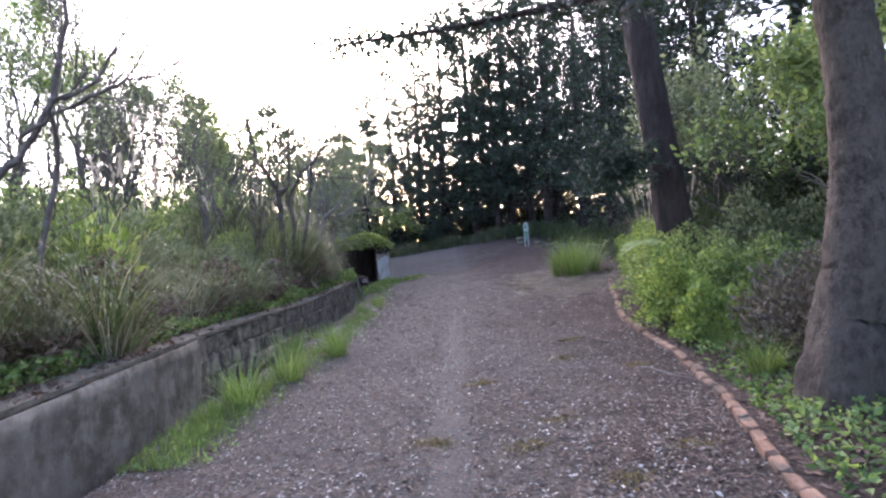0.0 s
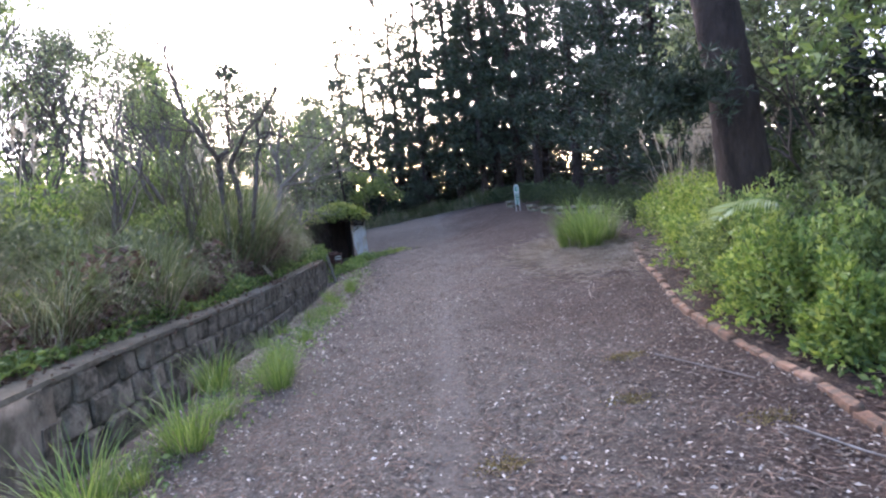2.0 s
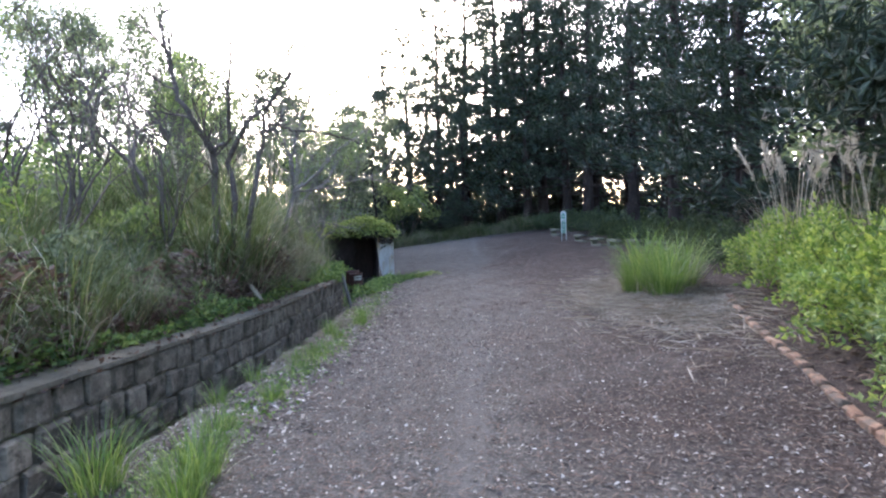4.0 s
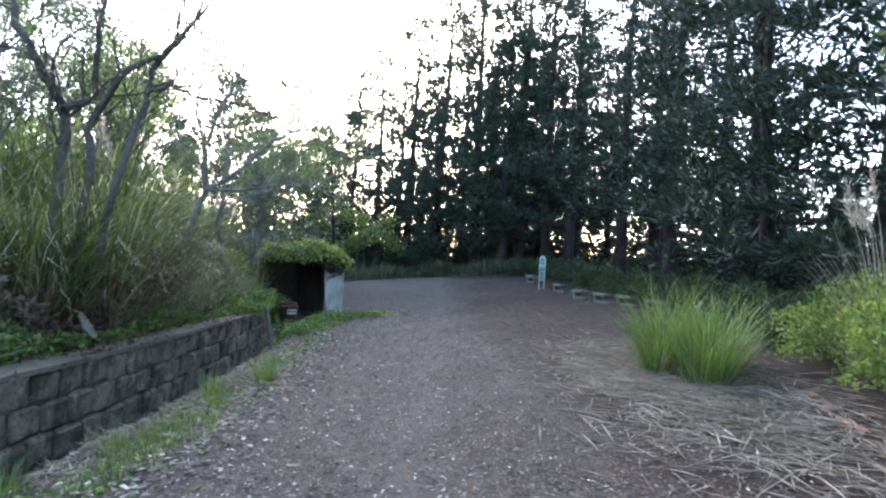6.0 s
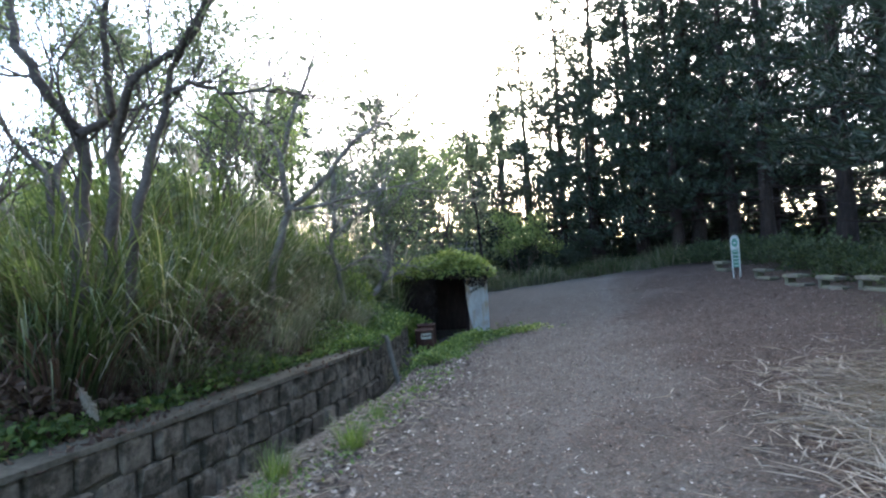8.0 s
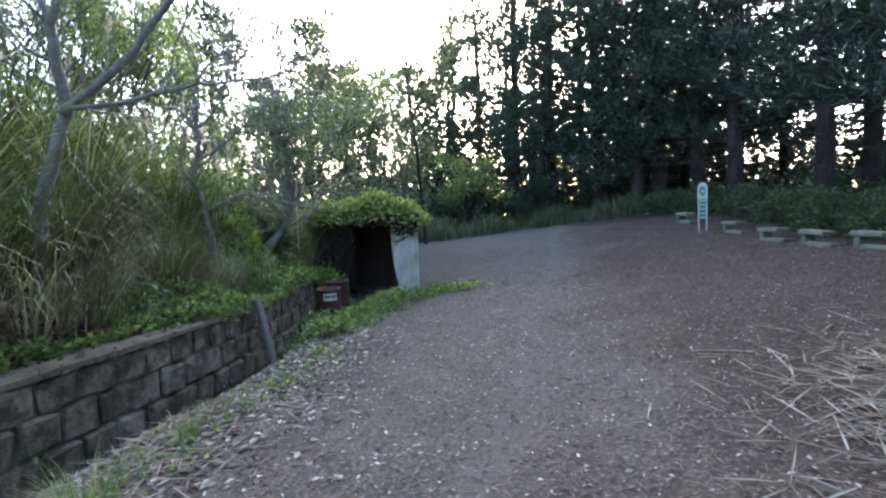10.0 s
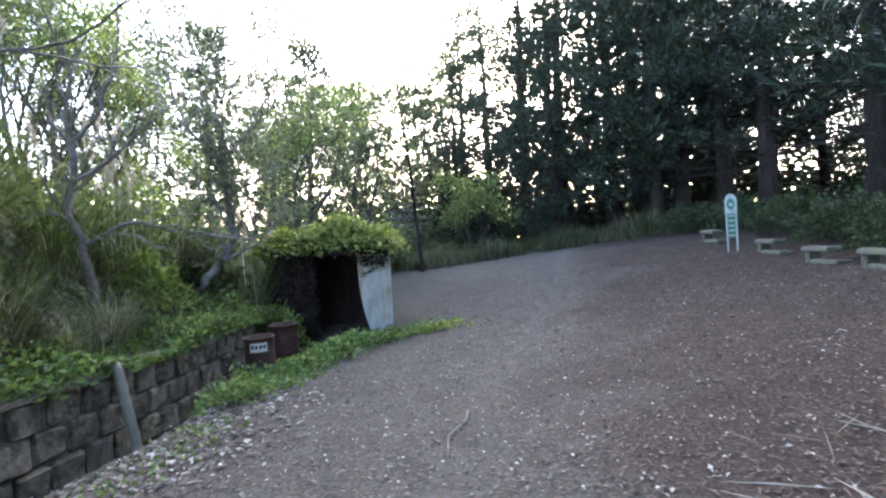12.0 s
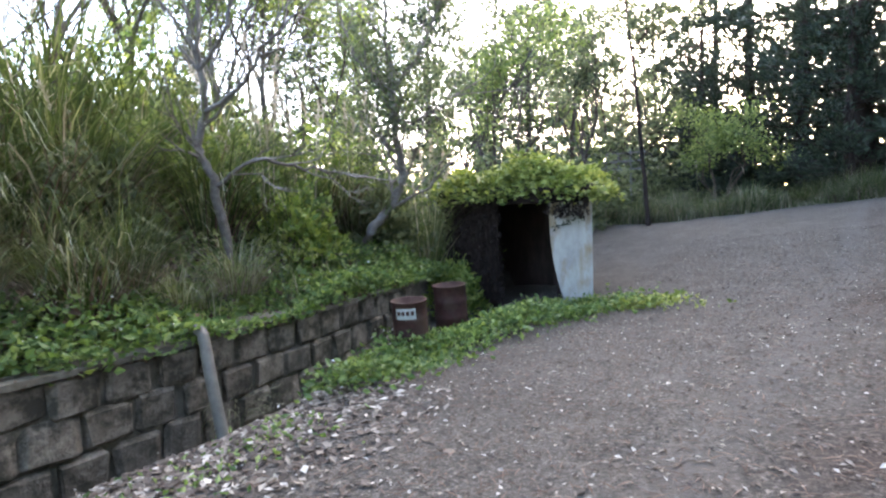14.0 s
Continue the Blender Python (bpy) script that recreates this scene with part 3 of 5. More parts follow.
def crooked_tree(name, seed, x, y, right, limbs, label, twig=0.5, level=2, leaf=None, per=0, size=0.07, bark=None):
    """A tree from bent limbs, each given by (sideways, height) points, with fine twigs off them."""
    rng = np.random.default_rng(seed)
    wood, tips = (Heap(), Heap()), []
    z0 = float(land(x, y)) - 0.1
    back = np.array([-right[1], right[0]])
    for pts, r0, r1 in limbs:
        P = np.array([[a * right[0], a * right[1], z - z0] for a, z in pts])
        P[1:, :2] += np.outer(rng.normal(0, 0.10, len(P) - 1), back)
        k = np.linspace(0, 1, 4 * len(P))
        Q = np.column_stack([np.interp(k, np.linspace(0, 1, len(P)), P[:, j]) for j in range(3)]) + rng.normal(0, 0.012, (len(k), 3))
        wood[0].tube(Q, np.linspace(r0, r1, len(k)), 8)
        for i in range(len(Q) // 3 if r0 > 0.035 else 2, len(Q), 2):
            d = unit(np.gradient(Q, axis=0)[i])
            w = unit(d + 0.9 * unit(rng.normal(size=3) + np.array([0, 0, 0.2])))
            grow(wood, tips, rng, Q[i], w, twig * rng.uniform(0.6, 1.3), max(0.011, r1 * 0.7), level + 1, 0.6, 0.25, 0.78)
        grow(wood, tips, rng, Q[-1], unit(Q[-1] - Q[-3]), twig, max(0.012, r1), level + 1, 0.55, 0.2, 0.82)
    t = base(name, pose(x, y, z0), label, "tree", "bank trees")
    link("trunk", wood[0].mesh("trunk", bark or M_PALE, True), t)
    tagged(link("twig_work", wood[1].mesh("twig_work", bark or M_PALE), t), kind="stuff")
    if per:
        tagged(link("crown", Heap().add(*leafy(tips, rng, per, size, 0.12)).mesh("crown", leaf), t), kind="stuff")
    return t


crooked_tree("bare_tree", 71, -3.8, 15.0, (0.79, 0.3), [
    ([(-0.12, 0.4), (0.0, 1.6), (0.26, 2.3), (0.2, 2.95), (0.4, 3.5), (0.75, 4.3)], 0.065, 0.022),
    ([(0.24, 2.25), (0.9, 2.75), (1.4, 3.2), (1.9, 3.5), (2.6, 3.95)], 0.04, 0.012),
    ([(0.25, 2.3), (0.8, 2.35), (1.5, 2.5), (2.1, 2.6)], 0.026, 0.009),
    ([(0.2, 2.95), (0.0, 3.6), (0.1, 4.4)], 0.03, 0.012)], "bare pale tree with crooked limbs reaching over the path", 0.6, 2)
crooked_tree("bare_tree", 74, -4.45, 17.9, (0.755, 0.656), [
    ([(0.1, 0.6), (0.0, 1.56), (-0.14, 1.87), (-0.05, 2.23), (-0.03, 2.67)], 0.05, 0.03),
    ([(-0.05, 2.2), (0.36, 2.5), (0.7, 2.8), (1.0, 3.1)], 0.024, 0.009),
    ([(-0.03, 2.6), (0.2, 2.9), (0.4, 3.4), (0.5, 4.0)], 0.026, 0.01),
    ([(-0.03, 2.6), (-0.1, 2.9), (0.0, 3.3), (-0.2, 4.0)], 0.026, 0.01),
    ([(0.0, 1.5), (0.47, 1.73), (0.86, 1.65), (1.4, 1.56)], 0.024, 0.01)], "bare crooked tree with a long level limb", 0.35, 1)
crooked_tree("leaning_tree", 75, -5.0, 20.4, (0.755, 0.656), [
    ([(-0.15, 0.6), (0.0, 0.92), (0.31, 1.27), (0.47, 1.63), (0.39, 2.26), (0.38, 2.77)], 0.075, 0.04),
    ([(0.45, 1.6), (0.28, 2.0), (0.15, 2.4), (0.2, 3.0)], 0.03, 0.012),
    ([(0.39, 2.26), (0.9, 2.5), (1.3, 2.75)], 0.026, 0.01),
    ([(0.38, 2.75), (-0.1, 3.3), (-0.3, 3.9), (-0.4, 4.5)], 0.028, 0.012),
    ([(0.38, 2.75), (0.8, 3.3), (1.1, 3.9), (1.3, 4.6)], 0.028, 0.012),
    ([(0.38, 2.75), (0.3, 3.6), (0.4, 4.4), (0.5, 5.0)], 0.03, 0.012)], "slender leaning tree with pale bark and sparse leaves", 0.55, 2, M_OLIVE, 5, 0.075)
crooked_tree("bare_tree", 76, -4.55, 4.9, (1.0, 0.1), [
    ([(-0.2, 0.9), (0.0, 2.2), (0.3, 2.6), (0.72, 3.17), (0.9, 3.8), (0.95, 4.7)], 0.05, 0.016),
    ([(0.45, 2.8), (1.0, 3.1), (1.5, 3.3), (2.0, 3.35)], 0.024, 0.008),
    ([(0.4, 1.0), (0.65, 2.5), (0.85, 3.05), (1.3, 3.25), (1.6, 3.8)], 0.035, 0.01)], "bare dark tree with crooked limbs on the bank", 0.5, 2, bark=M_TWIG)

# ---- broadleaf trees ----
BARE = "slender bare grey tree on the overgrown bank"
crooked_tree("bare_tree", 72, -4.05, 12.6, (0.951, 0.309), [
    ([(0.0, 0.6), (0.02, 1.4), (0.0, 2.1), (0.0, 2.79), (-0.2, 3.2), (-0.45, 3.65), (-0.6, 4.4)], 0.075, 0.03),
    ([(0.0, 2.79), (0.25, 3.03), (0.27, 3.68), (0.35, 4.5)], 0.045, 0.018),
    ([(0.12, 0.6), (0.32, 1.97), (0.2, 2.67), (0.5, 3.2), (0.9, 3.6), (1.3, 4.1)], 0.06, 0.02),
    ([(0.3, 0.6), (0.6, 2.1), (0.75, 2.95), (0.8, 3.4), (1.2, 4.1)], 0.05, 0.018),
    ([(0.78, 3.1), (1.0, 3.22), (1.3, 3.2), (1.85, 3.1)], 0.026, 0.01)], "many-stemmed crooked grey tree rising out of the silvergrass", 0.5, 2, M_OLIVE, 3, 0.055, M_TWIG)
tree("bare_tree", 73, -5.6, 13.6, [(0.1, 0.05, 1), (-0.3, 0.0, 1)], 2.0, 0.06, 5, M_OLIVE, 2, 0.055, BARE, None, 0.08, 0.5, 0.3, 0.74, "bank trees")
for i, (x, y, L) in enumerate([(-6.3, 9.2, 1.25), (-5.2, 10.6, 1.2), (-7.4, 7.5, 1.3), (-6.9, 11.8, 1.3), (-5.6, 16.3, 1.3), (-8.2, 13.2, 1.5), (-7.2, 17.3, 1.4), (-6.0, 7.0, 1.0), (-4.6, 11.9, 1.0)]):
    tree("twiggy_tree", 80 + i, x, y, [(0.2, 0, 1), (-0.25, 0.2, 1), (0.05, -0.25, 1)], L, 0.035, 5, M_OLIVE, (0, 1, 0, 2)[i % 4], 0.06, "small twiggy tree with few leaves on the bank", None, 0.07, 0.5, 0.35, 0.78, "bank trees")
BACK = [(-7.0, 25.5, 1.9, 6), (-8.6, 28.5, 2.2, 7), (-6.4, 29.5, 2.0, 6), (-10.5, 25.0, 2.1, 6), (-11.5, 30.5, 2.4, 7), (-8.0, 33.5, 2.3, 7), (-9.4, 21.5, 1.8, 6), (-12.5, 20.0, 2.0, 6), (-14.0, 26.0, 2.3, 7), (-11.0, 15.5, 1.9, 6)]
for i, (x, y, L, k) in enumerate(BACK):
    tree("broadleaf_tree", 100 + i, x, y, [(0.1, 0.0, 1), (-0.15, 0.1, 1)][: 1 + i % 2], L, 0.09, 5, M_OLIVE if i % 3 else M_LEAF, 9, 0.12, "slender broadleaf tree with light open crown", None, 0.16, 0.5, 0.4, 0.76, "trees behind the shelter")
backs = [o for o in scene.objects if o.name.startswith("broadleaf_tree")]
rb = np.random.default_rng(125)
for i, (x, y) in enumerate([(-9.5, 3.0), (-10.5, 7.0), (-9.8, 10.5), (-12.0, 12.0), (-10.2, 18.0), (-13.5, 16.0), (-15.0, 22.0), (-12.5, 23.5), (-16.0, 29.0), (-13.0, 34.0), (-10.0, 37.0), (-15.0, 6.0), (-16.5, 12.0), (-13.0, 1.0), (-17.0, 36.0), (-12.0, 41.0), (-8.4, 20.0), (-7.6, 36.5), (-18.0, 18.0), (-9.0, -2.0), (-20.0, 26.0)]):
    s = rb.uniform(0.8, 1.15)
    t = copy_thing(backs[i % len(backs)], pose(x, y, float(land(x, y)) - 0.1, 0, 0, i * 91))
    t.scale = (s, s, s)
crooked_tree("thin_tree", 120, -4.5, 29.6, (1.0, 0.0), [
    ([(0.0, 0.2), (-0.1, 2.0), (-0.32, 4.2), (-0.6, 6.9)], 0.065, 0.025),
    ([(-0.3, 4.0), (-0.7, 4.6), (-1.0, 5.4)], 0.024, 0.01),
    ([(-0.4, 4.9), (0.1, 5.5), (0.4, 6.3)], 0.024, 0.01)], "thin dark tree with sparse foliage at the clearing's edge", 0.55, 2, M_OLIVE, 3, 0.13, M_BARK)
tree("broadleaf_tree", 121, -3.6, 33.5, [(0.1, 0, 1), (-0.2, 0.1, 1)], 1.4, 0.06, 5, M_LEAF, 8, 0.13, "small round broadleaf tree before the dark conifers", None, 0.18, 0.6, 0.3, 0.72)

# far woods that close the view
r = np.random.default_rng(130)
far = []
for i in range(34):
    a = math.radians(-150 + 300 * i / 33)
    R = r.uniform(48, 62)
    x, y = 1 - R * math.sin(a) * 0.9, 10 + R * math.cos(a)
    far.append((x, y))
far += [(-16, 34), (-20, 30), (-13, 44), (-18, 42), (-23, 36), (-10, 52), (-25, 27), (-12.5, 37), (-8.5, 42)]
FARTREE = conifer_meshes(15, 11.0, 0.03, 3.6, 5, 8, 1.9)
for i, (x, y) in enumerate(far):
    z = float(gz(x, y))
    t = base("conifer", pose(x, y, z - 0.1, 0, 0, i * 53), "distant dark conifer of the surrounding wood", "tree", "far wood")
    s = r.uniform(0.7, 1.05)
    t.scale = (s, s, s)
    for name, me in zip(("trunk", "branchwork", "crown"), FARTREE):
        tagged(link(name, me, t), kind="" if name == "trunk" else "stuff")

# ---- shrubs ----


def shrub(name, seed, x, y, size, leaf, n, leaf_size, label, category="shrub", group="", lift=0.0):
    """A leafy shrub: stems from one foot, leaves thickest at the uneven outside."""
    r = np.random.default_rng(seed)
    d = unit(r.normal(size=(n, 3)))
    d[:, 2] = np.abs(d[:, 2]) * 1.0 - 0.12
    lump = 1 + 0.3 * np.sin(5 * d[:, 0] + seed) * np.cos(4 * d[:, 1] - seed) + 0.14 * np.sin(11 * d[:, 2] + 3 * d[:, 0])
    pos = d * (r.random((n, 1)) ** 0.33) * lump[:, None] * np.array(size)
    pos[:, 2] = np.maximum(pos[:, 2] + size[2] * 0.12, 0.03)
    ax = unit(d * 0.7 + r.normal(0, 0.7, (n, 3)) + np.array([0, 0, 0.3]))
    s = r.uniform(0.6, 1.3, n) * leaf_size
    t = base(name, pose(x, y, float(land(x, y)) + lift), label, category, group)
    tagged(link("foliage", Heap().add(*leaves(pos, ax, s, s * 0.5, r)).mesh("foliage", leaf), t), kind="stuff")
    stems = Heap()
    for i in range(14):
        q = pos[r.integers(n)]
        stems.tube([(q[0] * 0.1, q[1] * 0.1, -0.03), q * 0.5 + np.array([0, 0, 0.05]), q], [0.012, 0.008, 0.004], 4)
    tagged(link("branchwork", stems.mesh("branchwork", M_TWIG), t), kind="stuff")
    return t


HEDGE = "bright green clipped shrub with small rounded leaves"
for i, (x, y, sx, sy, sz) in enumerate([(3.0, 6.7, 0.55, 0.7, 0.95), (3.25, 7.6, 0.6, 0.75, 1.1), (3.65, 9.0, 0.6, 0.8, 1.0), (4.1, 10.3, 0.65, 0.8, 1.0), (4.45, 11.6, 0.65, 0.8, 0.95), (4.75, 12.9, 0.6, 0.8, 0.9), (2.95, 5.75, 0.4, 0.45, 0.6), (3.65, 6.4, 0.6, 0.7, 0.9)]):
    shrub("hedge_shrub", 140 + i, x, y, (sx, sy, sz), M_BRIGHT if i not in (1, 7) else M_LEAF, 5200, 0.065, HEDGE, group="hedge")
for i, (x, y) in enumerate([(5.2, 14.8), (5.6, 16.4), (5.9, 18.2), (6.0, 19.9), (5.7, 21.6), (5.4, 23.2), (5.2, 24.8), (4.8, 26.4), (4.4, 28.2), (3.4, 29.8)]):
    shrub("low_shrub", 160 + i, x, y, (0.8, 0.9, 0.75), M_DIM, 2600, 0.09, "leafy shrub at the foot of the conifers, coloured dark for shade", group="shrubs under the conifers")
for i, (x, y, s) in enumerate([(-4.6, 6.4, 0.9), (-5.4, 8.2, 1.1), (-4.4, 9.6, 0.8), (-6.4, 5.2, 1.2), (-6.4, 10.4, 1.1), (-5.2, 12.2, 0.9), (-6.8, 16.0, 1.3), (-5.6, 18.6, 1.1), (-6.6, 20.6, 1.2), (-7.6, 22.5, 1.4), (-5.8, 22.8, 0.9), (-4.4, 2.6, 0.9), (-8.4, 18.4, 1.5), (-8.0, 10.2, 1.4), (-5.0, 16.9, 0.8), (-5.9, 17.9, 1.0), (-4.9, 19.0, 0.7), (-6.3, 19.3, 1.0), (-5.4, 20.9, 0.8), (-7.2, 15.0, 1.2), (-4.5, 21.4, 0.6), (-5.1, 5.2, 0.8), (-4.9, 8.8, 0.8), (-5.7, 6.4, 1.0)]):
    shrub("bank_shrub", 180 + i, x, y, (0.95 * s, 0.95 * s, 1.15 * s), M_OLIVE if y < 10 and i % 4 else M_LEAF if i % 2 else M_BRIGHT if i % 4 == 0 else M_OLIVE, 2400 if i % 3 else 1200, 0.10 if i % 3 else 0.17, "wild leafy shrub growing on the bank", group="bank shrubs")
# most of these take the leaf colour darkened for shade
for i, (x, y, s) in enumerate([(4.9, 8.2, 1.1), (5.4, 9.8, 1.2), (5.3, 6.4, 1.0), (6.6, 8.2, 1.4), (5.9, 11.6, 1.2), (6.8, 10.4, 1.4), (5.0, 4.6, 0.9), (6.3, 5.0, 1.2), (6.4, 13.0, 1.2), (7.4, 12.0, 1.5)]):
    shrub("wild_shrub", 190 + i, x, y, (0.9 * s, 0.9 * s, 1.1 * s), M_OLIVE if i % 3 == 0 else M_DIM, 2200, 0.11, "leafy shrub in the shaded bed behind the hedge", group="bed shrubs")
for i, (x, y, s) in enumerate([(5.2, 9.2, 1.1), (6.4, 7.6, 1.3), (5.9, 11.2, 1.2), (4.9, 5.6, 1.0)]):
    tree("young_tree", 230 + i, x, y, [(0.05, 0, 1), (-0.15, 0.1, 1)], s, 0.04, 5, M_LEAF if i % 2 else M_OLIVE, 7, 0.11, "young leafy tree beneath the conifers", None, 0.14, 0.5, 0.4, 0.78, "young trees")
for i, (x, y) in enumerate([(3.35, 4.7), (3.9, 5.4), (3.5, 2.4), (4.6, 6.3)]):
    shrub("withered_shrub", 210 + i, x, y, (0.6, 0.7, 0.75), M_WITHER if i < 2 else M_COVER, 2600, 0.07, "withered brown shrub behind the brick edging" if i < 2 else "dark green weeds under the big trunk")

# ---- silvergrass on the bank ----
re = np.random.default_rng(221)
for i in range(26):
    x = -8.5 + 11.5 * i / 25
    y = float(np.interp(x, [-9, -5, -1, 3, 4.6], [27.5, 30.0, 32.0, 31.0, 28.5])) + re.uniform(0.2, 1.6)
    clump(SILVER[i % 3], x, y, re.uniform(0.4, 0.7), i * 37, "rough olive grass tussock at the clearing's far edge", "edge tussocks", "grass_tussock")
r = np.random.default_rng(220)
SG = "arching silvergrass clump with dry lower blades"
spots = []
for y in np.arange(0.5, 19.0, 0.62):
    for d in (0.55, 1.35, 2.3, 3.6):
        if y > 15.5 and r.random() < 0.55:
            continue
        if d < 1 and y > 10.2 and r.random() < 0.8:
            continue
        if 16.5 < y and d < 2:
            continue
        if d > 2 and y < 9 and r.random() < 0.3:
            continue
        spots.append((wall_x(y) - 0.17 - d + r.normal(0, 0.2), y + r.normal(0, 0.25), r.uniform(0.7, 1.1) * (0.72 if d < 1 else 1.0)))
for i, (x, y, s) in enumerate(spots):
    clump(SILVER[int(r.integers(3))], x, y, s, r.uniform(0, 360), SG, "bank silvergrass", "silvergrass")
for i, (x, y, s) in enumerate([(-3.95, 12.3, 1.15), (-3.9, 13.2, 1.25), (-4.05, 14.0, 1.2), (-4.4, 12.9, 1.35), (-4.5, 14.4, 1.3), (-4.9, 15.6, 1.2), (-4.05, 16.6, 0.75), (-4.3, 17.0, 0.7), (-6.2, 19.5, 1.2), (-5.6, 17.2, 1.1), (-6.6, 18.0, 1.3), (-5.0, 16.3, 1.35), (-5.7, 15.6, 1.5), (-5.5, 16.9, 1.4), (-6.2, 16.4, 1.6), (-5.3, 18.2, 1.2), (-6.9, 17.2, 1.6), (-6.1, 20.4, 1.3), (-7.2, 19.4, 1.5), (-6.4, 21.6, 1.3), (-7.6, 18.2, 1.6), (-6.6, 15.2, 1.6)]):
    clump(SILVER[i % 3], x, y, s, i * 71, "tall dense silvergrass clump overhanging the wall", "bank silvergrass", "silvergrass")

for i, (x, y, s) in enumerate([(-3.75, 15.3, 0.85), (-4.2, 15.9, 1.0), (-4.0, 16.6, 0.75), (-4.5, 16.5, 1.0), (-3.95, 17.3, 0.6), (-4.9, 17.3, 0.9), (-3.85, 14.4, 0.9), (-3.8, 13.3, 0.8), (-3.6, 8.0, 0.8), (-3.7, 5.6, 0.8), (-3.8, 10.2, 0.8), (-5.2, 15.8, 1.1), (-3.55, 13.9, 0.8), (-3.7, 14.7, 1.05), (-3.6, 12.9, 0.7), (-3.65, 4.5, 0.95), (-3.9, 6.1, 1.1), (-3.6, 6.9, 0.9), (-4.1, 5.3, 1.15), (-3.5, 17.4, 0.55), (-4.2, 17.9, 0.8)]):
    clump(DRY_CLUMP, x, y, s, i * 59, "bleached arching dry grass on the bank", "dry bank grass", "dry_grass")

for i, (x, y, s) in enumerate([(-5.4, 19.6, 1.0), (-5.0, 18.8, 0.85), (-5.9, 19.0, 1.1), (-5.7, 20.6, 1.0), (-4.9, 21.3, 0.9), (-5.8, 9.4, 1.1), (-5.2, 7.4, 1.1), (-5.6, 16.2, 1.1)]):
    clump(PLUME_BANK, x, y, s, i * 47, "silvergrass clump with pale feathery plumes on the bank", "plumed bank grass", "plumed_grass")

# ---- grasses beside the path ----
for i, (x, y, s, k) in enumerate([(-2.08, 4.94, 0.95, 0), (-1.92, 5.9, 0.95, 0), (-1.62, 7.1, 0.75, 0), (-1.72, 7.5, 0.8, 0), (-2.35, 7.4, 0.9, 0), (-2.5, 10.2, 0.7, 1), (-2.2, 4.5, 0.7, 1), (-2.05, 5.4, 0.7, 1), (-1.9, 6.5, 0.7, 1), (-2.0, 8.3, 0.8, 1), (-1.9, 9.2, 0.7, 1), (-2.3, 11.0, 0.6, 1), (-2.1, 12.4, 0.6, 1), (-2.0, 13.6, 0.65, 0), (-2.35, 12.9, 0.6, 0), (-2.2, 14.6, 0.5, 1), (-2.5, 9.3, 0.7, 1)]):
    clump(FRESH[k], x, y, s, i * 67, "fresh green grass tuft at the path's edge", "path edge grass")
for i, (x, y, s) in enumerate([(3.05, 13.8, 1.25), (2.95, 12.5, 1.0), (3.4, 13.2, 1.15), (2.75, 13.2, 0.9)]):
    clump(TALL_FRESH, x, y, s, i * 100, "tall bright green grass clump beside dry straw", "tall green grass")
clump(FRESH[0], 2.75, 4.35, 0.75, 20, "fresh green grass tuft inside the brick edging", "path edge grass")
clump(FRESH[0], 2.85, 5.2, 0.6, 80, "fresh green grass tuft inside the brick edging", "path edge grass")
clump(FRESH[1], 3.6, 16.6, 1.0, 20, "small green grass tuft at the path's edge", "path edge grass")
for i, (x, y, s) in enumerate([(4.5, 12.0, 0.9), (4.9, 12.6, 0.95), (5.1, 11.7, 0.85), (4.75, 10.6, 0.85)]):
    clump(PLUMED, x, y, s, i * 83, "dry plumed silvergrass behind the hedge", "plumed grass", "plumed_grass")


def sward(name, seed, n, place, height, width, material, label, lean=0.35, droop=0.9):
    """A stretch of grass that nobody could count."""
    r = np.random.default_rng(seed)
    x, y = place(r, n)
    pos = np.column_stack([x, y, land(x, y) - 0.01])
    v, f, _, _ = blades(pos, r.uniform(0, 6.28, n), r.uniform(0, lean, n), height * r.uniform(0.5, 1.2, n) * (0.65 + 0.5 * np.sin(1.9 * x + 1.3 * y) * np.sin(0.8 * x - 0.6 * y)), width * r.uniform(0.6, 1.2, n), droop * r.uniform(0.3, 1.3, n), 3)
    return tagged(link(name, mesh_of(name, v, f, material)), label, "grass", kind="stuff")


def far_edge(r, n):
    x = r.uniform(-9, 4.6, n)
    y = np.interp(x, [-9, -5, -1, 3, 4.6], [27.5, 30.0, 32.0, 31.0, 28.5]) + np.abs(r.normal(0, 1.5, n))
    return x, y


sward("edge_grass", 240, 15000, far_edge, 0.95, 0.02, M_GRASS, "tall rough grass along the far edge of the clearing", 0.8, 1.4)
sward("edge_straw", 241, 7000, far_edge, 0.9, 0.016, M_DRY, "dry straw among the rough grass at the clearing's edge", 0.8, 1.3)
sward("bank_grass", 242, 11000, lambda r, n: (lambda y: (wall_x(y) - 0.25 - r.uniform(0, 6, n) ** 1.0, y))(r.uniform(-2, 24, n)), 0.55, 0.014, M_GRASS, "rough grass covering the bank")
sward("verge_grass", 243, 5200, lambda r, n: (lambda y: (np.interp(y, [2, 8, 14, 18], [-2.3, -2.0, -2.25, -2.6]) + r.normal(0, 0.17, n), y))(3.5 + 8.5 * r.random(n) ** 1.3), 0.13, 0.008, M_LUSH, "short green verge grass between wall and path")


